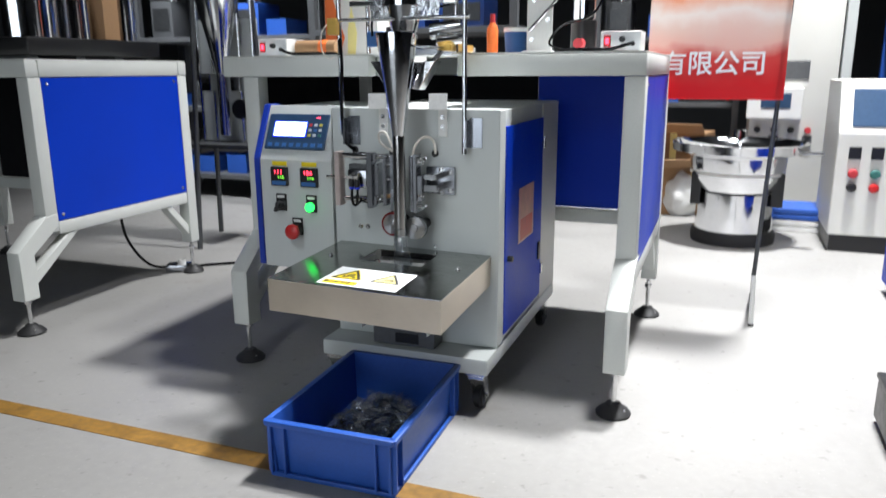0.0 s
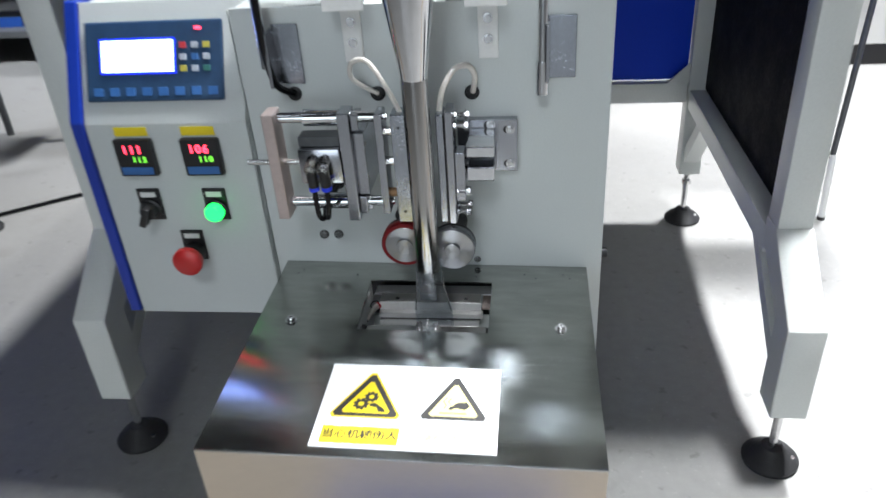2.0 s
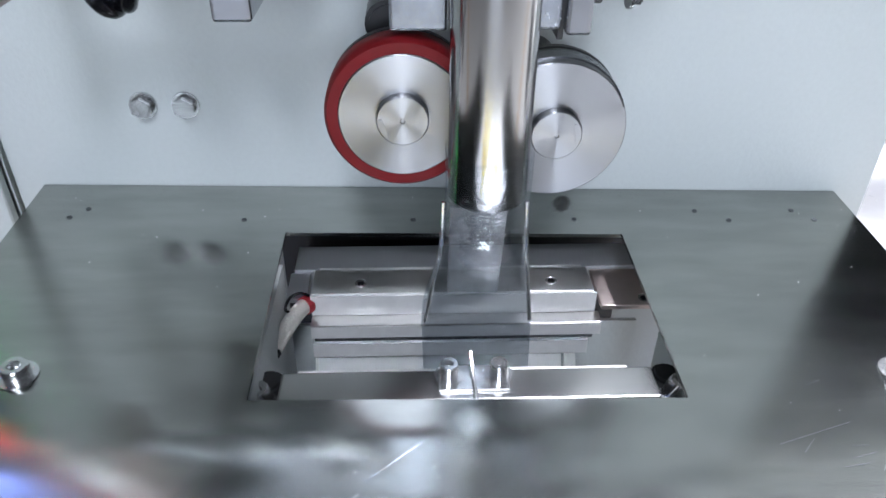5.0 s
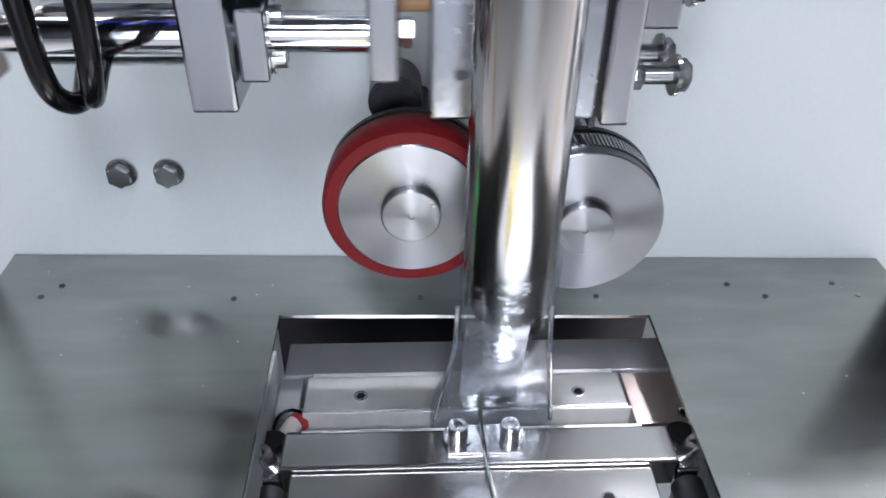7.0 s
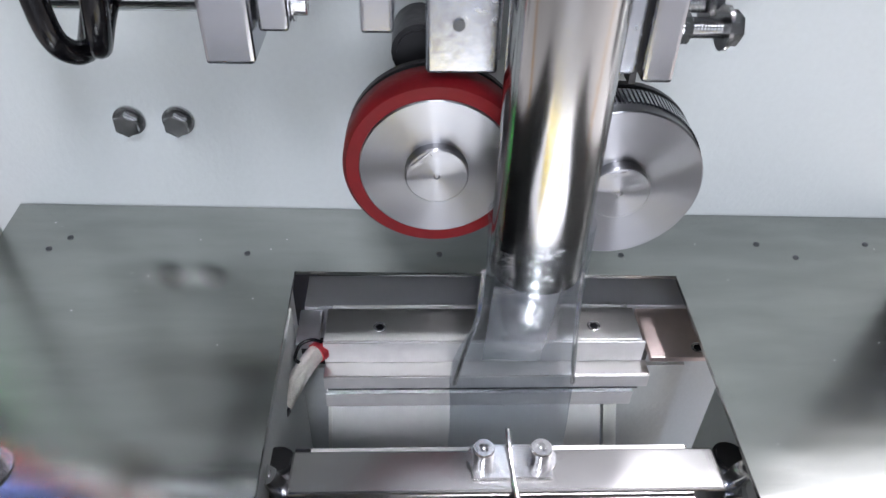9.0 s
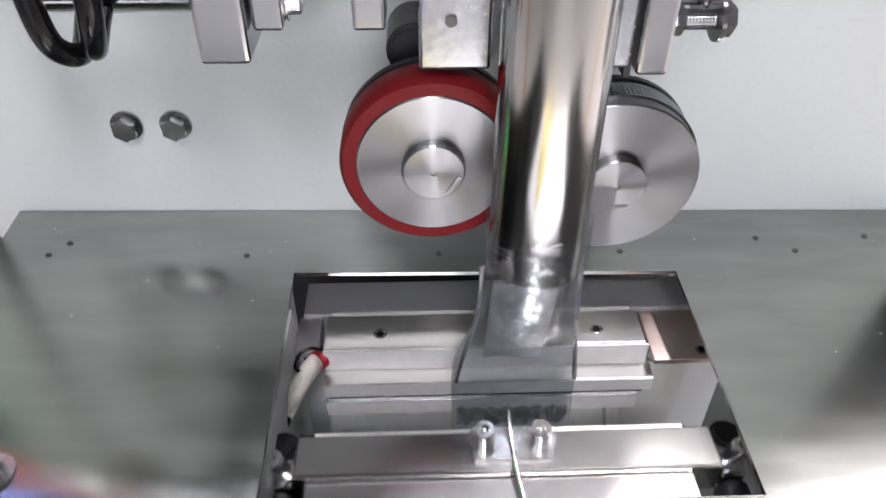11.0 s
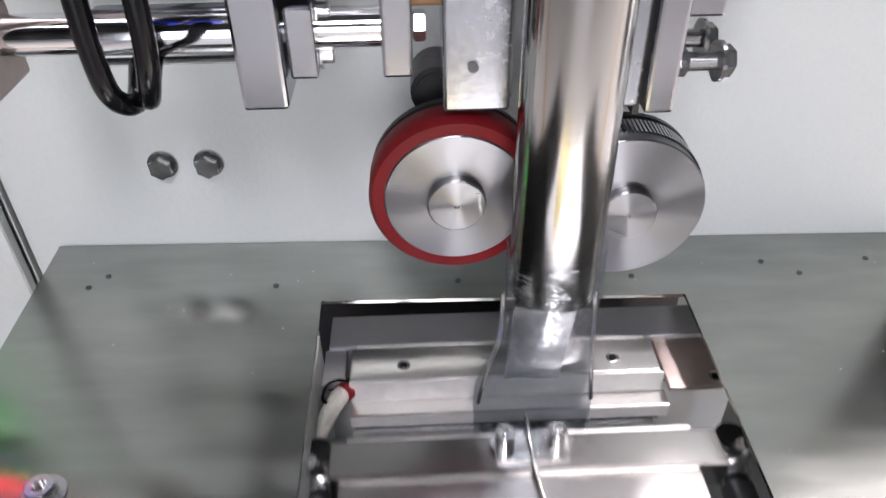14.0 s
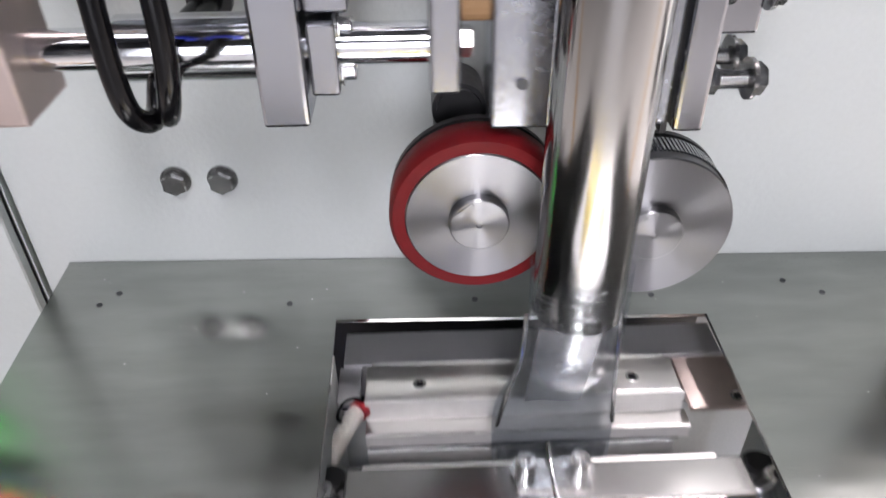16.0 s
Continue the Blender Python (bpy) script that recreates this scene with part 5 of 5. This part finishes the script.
part("chrome_rod", rod((-0.14, -0.04, 0.06), (-0.14, -0.04, 0.26), 0.005, seg=14), CHROME, head, "", 40)

# ---- banner stand ----
def banner_print():
    m = material("printed_banner_vinyl", (0.6, 0.1, 0.1), 0.42, vary=0.1, scale=3, fine=60, bump=0.04)
    nt = m.node_tree
    b = nt.nodes["Principled BSDF"]
    tc = nt.nodes["Texture Coordinate"]
    sep = nt.nodes.new("ShaderNodeSeparateXYZ")
    nt.links.new(tc.outputs["Object"], sep.inputs[0])
    nz = nt.nodes.new("ShaderNodeTexNoise")
    nz.inputs["Scale"].default_value, nz.inputs["Detail"].default_value = 9, 4
    nt.links.new(tc.outputs["Object"], nz.inputs["Vector"])
    wob = nt.nodes.new("ShaderNodeMath")
    wob.operation = "MULTIPLY_ADD"
    wob.inputs[1].default_value = 0.10
    nt.links.new(nz.outputs["Fac"], wob.inputs[0])
    nt.links.new(sep.outputs["Z"], wob.inputs[2])
    rg = nt.nodes.new("ShaderNodeMapRange")
    rg.inputs["From Min"].default_value, rg.inputs["From Max"].default_value = 0.75, 1.15
    nt.links.new(wob.outputs[0], rg.inputs["Value"])
    ramp = nt.nodes.new("ShaderNodeValToRGB")
    cr = ramp.color_ramp
    cr.elements[0].position, cr.elements[0].color = 0.10, (0.55, 0.008, 0.012, 1)
    cr.elements[1].position, cr.elements[1].color = 0.95, (0.62, 0.10, 0.06, 1)
    for p, c in ((0.30, (0.58, 0.05, 0.045, 1)), (0.40, (0.72, 0.42, 0.36, 1)), (0.52, (0.70, 0.50, 0.44, 1)), (0.62, (0.74, 0.66, 0.62, 1)), (0.74, (0.70, 0.30, 0.18, 1))):
        e = cr.elements.new(p)
        e.color = c
    nt.links.new(rg.outputs["Result"], ramp.inputs["Fac"])
    nt.links.new(ramp.outputs["Color"], b.inputs["Base Color"])
    # thin vinyl lets some light through
    thin = nt.nodes.new("ShaderNodeBsdfTranslucent")
    nt.links.new(ramp.outputs["Color"], thin.inputs["Color"])
    both = nt.nodes.new("ShaderNodeMixShader")
    both.inputs[0].default_value = 0.45
    nt.links.new(b.outputs[0], both.inputs[1])
    nt.links.new(thin.outputs[0], both.inputs[2])
    nt.links.new(both.outputs[0], nt.nodes["Material Output"].inputs["Surface"])
    return m


BANNER = banner_print()
stand = thing("banner_stand", "leaning banner stand with a red and pale printed banner", "banner", at=(0.80, 0.81, 0))
part("pole", rod((-0.005, 0, 0.155), (0.055, 0.02, 1.75), 0.0065, seg=14), DARKSTEEL, stand, "grey tubular pole", 40)
part("pole_foot", rod((0, -0.002, 0.004), (-0.004, 0, 0.165), 0.0075, seg=14), WHITE, stand, "", 40)
part("foot_cap", rod((0, -0.002, 0.0), (0, -0.002, 0.008), 0.009, seg=14), BLACK, stand)
part("rear_leg", rod((-0.006, 0, 0.165), (0.02, 0.46, 0.006), 0.0065, seg=14), DARKSTEEL, stand, "", 40)
cloth = bmesh.new()
cloth.faces.new([cloth.verts.new(p) for p in ((-0.36, -0.009, 0.702), (0.028, -0.009, 0.702), (0.028, -0.009, 1.55), (-0.36, -0.009, 1.55))])
part("banner", cloth, BANNER, stand, "red printed banner sheet")
part("hem", box(-0.36, 0.028, -0.0105, -0.0075, 0.699, 0.7018), BANNERRED, stand)
text_mesh("banner_text", "有限公司", 0.074, STICKER, stand, Matrix.Translation((-0.172, -0.0115, 0.800)) @ Matrix.Rotation(math.pi / 2, 4, "X"), "white printed lettering", 0.001)


# ---- bowl feeder ----
bowl = thing("bowl_feeder", "polished steel vibratory bowl feeder on a black base", "bowl feeder", at=(0.745, 2.09, 0))
part("base_ring", lathe([(0, 0), (0.185, 0), (0.188, 0.040), (0.178, 0.060), (0, 0.060)], 48), RUBBER, bowl, "black rubber base", 40)
part("drum", lathe([(0.172, 0.061), (0.172, 0.235), (0, 0.235)], 48), CHROME, bowl, "polished steel drum", 40)
part("spring_pack", box(-0.195, -0.150, -0.11, -0.05, 0.18, 0.33, 0.004), BLACK, bowl)
part("spring_pack", box(0.150, 0.200, -0.10, -0.04, 0.18, 0.33, 0.004), BLACK, bowl)
part("bowl", lathe([(0.175, 0.245), (0.205, 0.300), (0.212, 0.400), (0.292, 0.425), (0.296, 0.462), (0.289, 0.464), (0.275, 0.437), (0.200, 0.405), (0.190, 0.300), (0, 0.270)], 56), CHROME, bowl, "polished steel bowl", 40)
part("bowl_band", lathe([(0.2055, 0.318), (0.2075, 0.322), (0.2075, 0.385), (0.2055, 0.389)], 56), BEIGE, bowl, "", 40)
part("outlet_track", box(0.20, 0.34, -0.15, -0.11, 0.425, 0.440, 0.003), CHROME, bowl)
part("top_nut", lathe([(0.0, 0.52), (0.03, 0.515), (0.035, 0.48), (0.012, 0.47), (0.012, 0.28), (0, 0.28)], 24), CHROME, bowl, "", 40)


# ---- cabinets behind ----
def control_cabinet(x, y, w, d, h, label):
    c = thing("control_cabinet", label, "cabinet", at=(x, y, 0))
    part("plinth", box(0.01, w - 0.01, 0.01, d - 0.01, 0, 0.075, 0.003), BLACK, c)
    body = part("body", prism([(0, 0.076), (0, h * 0.70), (0.10, h), (d, h), (d, 0.076)], 0, w, "x", 0.004), BEIGE, c, "")
    m = Matrix.Translation((0, 0, h * 0.70)) @ Matrix.Rotation(-math.atan2(0.10, h * 0.30), 4, "X")
    part("screen", box(0.05, w - 0.06, -0.006, -0.0015, 0.03, h * 0.30 - 0.02, 0.002, m=m), BEZEL, body, "blue tinted touch screen")
    for k in range(3):
        bx = 0.07 + 0.085 * k
        if bx > w - 0.04:
            break
        part("gauge", box(bx - 0.024, bx + 0.024, -0.010, -0.0045, h * 0.555, h * 0.625, 0.002), BLACK, body)
        part("button", lathe([(0.020, 0), (0.020, 0.010), (0.014, 0.014), (0, 0.014)], 20, Matrix.Translation((bx, -0.0045, h * 0.47)) @ Matrix.Rotation(math.pi / 2, 4, "X")), (KEYRED, KEYGREEN, KEYRED)[k], body)
        part("button", lathe([(0.020, 0), (0.020, 0.012), (0.012, 0.016), (0, 0.016)], 20, Matrix.Translation((bx, -0.0045, h * 0.39)) @ Matrix.Rotation(math.pi / 2, 4, "X")), (BLACK, REDCAP, BLACK)[k], body)
    return c


near_cab = control_cabinet(1.135, 1.985, 0.62, 0.5, 0.74, "off-white slanted control cabinet with buttons on a black plinth")


def tall_cabinet():
    c = thing("tall_machine", "tall off-white machine cabinet with display and switches", "machine", at=(0.80, 2.92, 0))
    part("plinth", box(0.01, 0.41, 0.01, 0.5, 0, 0.06), BLACK, c)
    b = part("body", box(0, 0.42, 0, 0.5, 0.061, 1.7, 0.005), BEIGE, c, "", 40)
    part("window", box(0.03, 0.28, -0.005, -0.0005, 0.73, 0.83, 0.002), SHADE, b)
    part("display_box", box(-0.02, 0.26, -0.05, -0.0005, 0.52, 0.69, 0.006), WHITE, b)
    part("screen", box(0.05, 0.20, -0.054, -0.0505, 0.58, 0.66, 0.002), BEZEL, b)
    for k in range(4):
        part("switch_plate", box(0.02 + 0.085 * k, 0.07 + 0.085 * k, -0.006, -0.0005, 0.33, 0.43, 0.002), SHADE if k % 2 else WHITE, b)
        part("switch", lathe([(0.018, 0), (0.016, 0.02), (0, 0.02)], 16, Matrix.Translation((0.045 + 0.085 * k, -0.0062, 0.46)) @ Matrix.Rotation(math.pi / 2, 4, "X")), (BLACK, BLACK, BLACK, KEYRED)[k], b)
    part("side_post", box(0.43, 0.48, 0.0, 0.05, 0.0, 1.7, 0.003), PAINT, c)


tall_cabinet()
stack = thing("sheet_stack", "flat stack of white and blue plastic sheets on the floor", "stack", at=(1.02, 2.42, 0))
for k in range(4):
    part("sheet", box(-0.12 + 0.004 * k, 0.13 + 0.003 * k, -0.06, 0.20, 0.03 * k, 0.03 * k + 0.026, 0.004), (WHITE, WHITE, BINBLUE, BINBLUE)[k], stack)


def cardboard(x, y, w, d, h, rz):
    c = thing("cardboard_box", "brown cardboard box with open flaps on the floor", "box", "cardboard boxes", at=(x, y, 0))
    part("case", box(-w / 2, w / 2, -d / 2, d / 2, 0, h, 0.004), CARTON, c)
    part("flap", box(-w / 2, w / 2, -0.002, 0.002, 0, d * 0.4, m=Matrix.Translation((0, -d / 2, h)) @ pose(0, 0, 0, 60, 0, 0)), CARTON, c)
    part("tape", box(-0.02, 0.02, -d / 2 - 0.001, -d / 2 - 0.0002, h * 0.2, h), PALEYELLOW, c)
    c.rotation_euler = (0, 0, radians(rz))


cardboard(0.30, 2.75, 0.40, 0.30, 0.26, 14)
cardboard(0.42, 3.2, 0.36, 0.30, 0.42, -10)
sack = thing("white_sack", "slumped white woven sack beside the boxes", "sack", at=(0.48, 2.68, 0))
sk = bmesh.new()
bmesh.ops.create_icosphere(sk, subdivisions=4, radius=1)
for v in sk.verts:
    n = noise.noise(v.co * 2.2) * 0.16
    v.co = Vector((v.co.x * 0.11 * (1 + n), v.co.y * 0.11 * (1 + n), max(0, 0.11 + v.co.z * 0.14 * (1 + n))))
part("sack_body", sk, WHITE, sack, "", 80)


def shelf_rack(x, y, w, d, h, levels, frame, label, load):
    r = thing("storage_rack", label, "rack", "storage racks", at=(x, y, 0))
    for px in (0, w - 0.04):
        for py in (0, d - 0.04):
            part("upright", box(px, px + 0.04, py, py + 0.04, 0, h, 0.002), frame, r)
    rng = random.Random(int(x * 100 + 999))
    for k in range(levels):
        z = 0.12 + k * (h - 0.2) / (levels - 1)
        part("shelf", box(0.001, w - 0.001, 0.001, d - 0.001, z, z + 0.03, 0.002), frame, r)
    return r, [0.12 + k * (h - 0.2) / (levels - 1) + 0.0305 for k in range(levels)]


def loaded(x, y, w, d, h, levels, frame, label, seed):
    r, tops = shelf_rack(x, y, w, d, h, levels, frame, label, None)
    rng = random.Random(seed)
    for z in tops[:-1]:
        px = x + 0.07
        while px < x + w - 0.22:
            bw, bh = rng.uniform(0.12, 0.26), rng.uniform(0.08, 0.24)
            kind = rng.choice(("machine_housing", "machine_housing", "steel_drum", "parts_box"))
            mat = rng.choice((SHADE, DARKSTEEL, SHADE, BEIGE, BINBLUE))
            if kind == "steel_drum":
                o = thing(kind, "polished steel drum stored on the rack", "drum", "stored drums", at=(px + bw / 2, y + 0.2, z))
                part("drum", lathe([(0, 0), (bw / 2, 0), (bw / 2, bh), (bw / 2 - 0.008, bh), (bw / 2 - 0.01, 0.01), (0, 0.01)], 28), CHROME, o, "", 40)
                part("hoop", lathe([(bw / 2 + 0.0005, bh * 0.45), (bw / 2 + 0.005, bh * 0.48), (bw / 2 + 0.005, bh * 0.52), (bw / 2 + 0.0005, bh * 0.55)], 28), DARKSTEEL, o, "", 40)
            elif kind == "parts_box":
                o = thing(kind, "open plastic parts box stored on the rack", "box", "parts boxes", at=(px + bw / 2, y + 0.2, z))
                part("bin_body", ring_frame(-bw / 2, bw / 2, -0.12, 0.12, -bw / 2 + 0.006, bw / 2 - 0.006, -0.114, 0.114, 0, bh * 0.6), BINBLUE, o)
                part("bin_base", box(-bw / 2 + 0.007, bw / 2 - 0.007, -0.113, 0.113, 0.0, 0.005), BINBLUE, o)
            else:
                o = thing(kind, "dark steel machine housing stored on the rack", "housing", "stored housings", at=(px + bw / 2, y + 0.2, z))
                part("case", box(-bw / 2, bw / 2, -0.12, 0.12, 0, bh, 0.006), mat, o, "", 40)
                part("cover", box(-bw / 2 + 0.02, bw / 2 - 0.02, -0.126, -0.1205, bh * 0.2, bh * 0.8, 0.002), DARKSTEEL, o)
                part("top_flange", rod((0, 0, bh + 0.0005), (0, 0, bh + 0.03), bw * 0.25, seg=20), CHROME, o, "", 40)
            px += bw + rng.uniform(0.03, 0.12)


loaded(-2.9, 2.3, 1.35, 0.5, 1.9, 5, SHADE, "dark steel rack crowded with machine parts", 3)
loaded(-1.45, 2.0, 1.15, 0.5, 1.9, 5, SHADE, "dark steel rack loaded with housings and drums", 8)
loaded(-0.2, 3.6, 0.95, 0.5, 1.9, 5, SHADE, "dark steel rack loaded with boxes and housings", 5)
loaded(1.55, 3.3, 1.4, 0.5, 1.9, 5, BINBLUE, "blue steel rack loaded with boxes and parts", 21)
loaded(3.0, 3.0, 1.4, 0.5, 1.9, 5, BINBLUE, "blue steel rack loaded with parts", 33)


# ---- feeder on the left platform ----
def left_feeder():
    f = thing("drum_feeder", "black feeder base with polished steel drums", "feeder", at=(-1.56, 0.50, 0.8285))
    f.rotation_euler = (0, 0, radians(90))
    part("base", box(-0.25, 0.36, -0.10, 0.14, 0.015, 0.075, 0.008), BLACK, f, "black base casting", 40)
    for px in (-0.22, -0.02, 0.16, 0.32):
        part("foot_block", box(px - 0.02, px + 0.02, -0.08, 0.10, 0.0, 0.0148, 0.002), DARKSTEEL, f)
    for px, r, h in ((-0.14, 0.100, 0.26), (0.06, 0.060, 0.24), (0.30, 0.050, 0.20)):
        part("drum", lathe([(0, 0.0755), (r, 0.0755), (r, 0.0755 + h), (r - 0.004, 0.0755 + h), (r - 0.006, 0.09), (0, 0.09)], 40, pose(px, 0.02, 0)), CHROME, f, "polished steel drum", 40)
    part("carton_wrap", box(0.125, 0.200, -0.06, 0.03, 0.0755, 0.26, 0.003), CARTON, f)


left_feeder()
tall_funnel = thing("hopper_stand", "polished steel hopper with upright rods on a slim stand", "hopper", at=(-1.50, 1.30, 0))
part("cone", lathe([(0.125, 1.24), (0.130, 1.34), (0.128, 1.34), (0.122, 1.24), (0.024, 0.78), (0.026, 0.78)], 36, close=True), CHROME, tall_funnel, "polished cone", 40)
part("throat", lathe([(0.026, 0.779), (0.026, 0.50), (0.022, 0.50), (0.022, 0.779)], 24, close=True), CHROME, tall_funnel, "", 40)
for k in range(3):
    a = 2 * math.pi * k / 3 + 0.4
    part("leg", rod((0.22 * math.cos(a), 0.22 * math.sin(a), 0), (0.145 * math.cos(a), 0.145 * math.sin(a), 1.2), 0.012, seg=12), DARKSTEEL, tall_funnel, "", 40)
part("shelf_plate", box(-0.22, 0.22, -0.10, 0.12, 0.445, 0.465, 0.002), DARKSTEEL, tall_funnel)
part("mounting_plate", box(-0.16, 0.16, 0.060, 0.066, 0.466, 1.02, 0.002), PAINT, tall_funnel, "grey upright mounting plate")
part("motor_housing", rod((0.085, -0.005, 0.62), (0.085, 0.0595, 0.62), 0.045, seg=28, bevel=0.004), BLACK, tall_funnel, "", 40)
for px, top in ((-0.150, 1.30), (-0.075, 1.36), (0.075, 1.36), (0.150, 1.30)):
    part("upright_rod", rod((px, 0.035, 0.4655), (px, 0.035, top), 0.0075, seg=14), CHROME, tall_funnel, "", 40)
for px in (-0.105, 0.055):
    part("seal_block", box(px, px + 0.05, -0.02, 0.0595, 0.70, 0.78, 0.003), CHROME, tall_funnel, "polished clamp block")
part("guide_loop", hose([(0.03, 0.03, 0.80), (0.075, 0.0, 0.84), (0.10, 0.0, 0.81), (0.095, 0.01, 0.765)], 0.006, 10), WIRE, tall_funnel, "", 60)

# ---- cord and socket block on the floor ----
cord = thing("power_cord", "black power cord looping over the floor", "cord")
part("cord_line", hose([(-1.52, 0.62, 0.30), (-1.52, 0.64, 0.15), (-1.48, 0.70, 0.03), (-1.40, 0.76, 0.006), (-1.27, 0.86, 0.006), (-1.05, 1.0, 0.006), (-0.70, 1.12, 0.006), (-0.30, 1.0, 0.006)], 0.0055, 10), HOSE, cord, "", 60)
block = thing("socket_block", "grey plug and socket block lying on the floor", "socket", at=(-1.36, 0.745, 0))
part("case", box(-0.05, 0.05, -0.03, 0.03, 0, 0.03, 0.006, m=pose(0, 0, 0, 0, 0, 25)), ALU, block, "", 40)
part("plug", rod((0.03, -0.02, 0.0305), (0.03, -0.02, 0.055), 0.016, seg=18, bevel=0.002), WHITE, block, "", 40)

case = thing("equipment_case", "dark grey equipment case standing on the floor", "case", at=(1.045, -0.04, 0))
part("case_body", box(0, 0.35, 0, 0.25, 0.012, 0.105, 0.006), BLACK, case, "", 40)
part("case_lid", box(-0.003, 0.353, -0.003, 0.253, 0.1055, 0.120, 0.004), BLACK, case, "", 40)
for fx, fy in ((0.03, 0.03), (0.32, 0.03), (0.03, 0.22), (0.32, 0.22)):
    part("case_foot", rod((fx, fy, 0), (fx, fy, 0.0118), 0.012, seg=14), RUBBER, case)
trolley = thing("blue_cabinet", "blue painted steel cabinet on short legs", "cabinet", at=(1.25, 0.98, 0))
part("cabinet_case", box(0, 0.4, 0, 0.4, 0.04, 0.42, 0.004), BLUE, trolley, "", 40)
part("cabinet_door", box(0.02, 0.38, -0.006, -0.0005, 0.06, 0.40, 0.002), BLUE, trolley)
part("door_handle", rod((0.34, -0.02, 0.18), (0.34, -0.02, 0.28), 0.005, seg=12), CHROME, trolley)
for fx, fy in ((0.03, 0.03), (0.37, 0.03), (0.03, 0.37), (0.37, 0.37)):
    part("cabinet_leg", rod((fx, fy, 0), (fx, fy, 0.0398), 0.015, seg=14), BLACK, trolley)


# ---- motions ----
PERIOD, CLOSED = 0.768, 6.95
JAW_STEPS = ((-0.27, 0.0), (-0.20, 0.35), (-0.13, 0.80), (-0.06, 1.0), (0.04, 1.0), (0.15, 0.52), (0.25, 0.17), (0.36, 0.02))
SEAM_STEPS = ((-0.29, 0.0), (-0.17, 0.38), (-0.10, 0.80), (-0.05, 1.0), (0.03, 0.9), (0.09, 0.35), (0.14, 0.0), (0.30, 0.0))
PULL_STEPS = ((-0.10, 0.0), (-0.04, 0.0), (0.10, 0.0), (0.20, 0.05), (0.30, 0.35), (0.40, 0.75), (0.48, 1.0), (0.60, 1.0))


def cycle_rows(steps, place):
    n0 = -10
    rows = [(0.0, place(steps[0][1], 1))]
    for n in range(n0, 14):
        for f, v in steps:
            t = CLOSED + n * PERIOD + f
            if 0.04 < t < 15.96 and t - rows[-1][0] > 0.034:
                rows.append((t, place(v, n - n0)))
    rows.append((16.0, place(0.45 if steps is not PULL_STEPS else 0.0, 12 - n0)))
    return rows


def motions():
    walk(back_jaw, cycle_rows(JAW_STEPS, lambda v, n: pose(0, -0.005 + 0.0150 * (1 - v), 0)))
    walk(front_jaw, cycle_rows(JAW_STEPS, lambda v, n: pose(0, -0.004 - 0.025 * (1 - v), 0)))
    walk(carriage, cycle_rows(SEAM_STEPS, lambda v, n: pose(0.0145 * v, 0, 0)))
    walk(film_seal, cycle_rows(PULL_STEPS, lambda v, n: pose(0, 0, 0.338 - 0.040 * v)))
    walk(wheel_l, cycle_rows(PULL_STEPS, lambda v, n: pose(-0.0262, -0.0560, 0.4428, 0, 80 * (n + v), 0)))
    walk(wheel_r, cycle_rows(PULL_STEPS, lambda v, n: pose(0.0290, -0.0560, 0.4368, 0, -84 * (n + v), 0)))


motions()
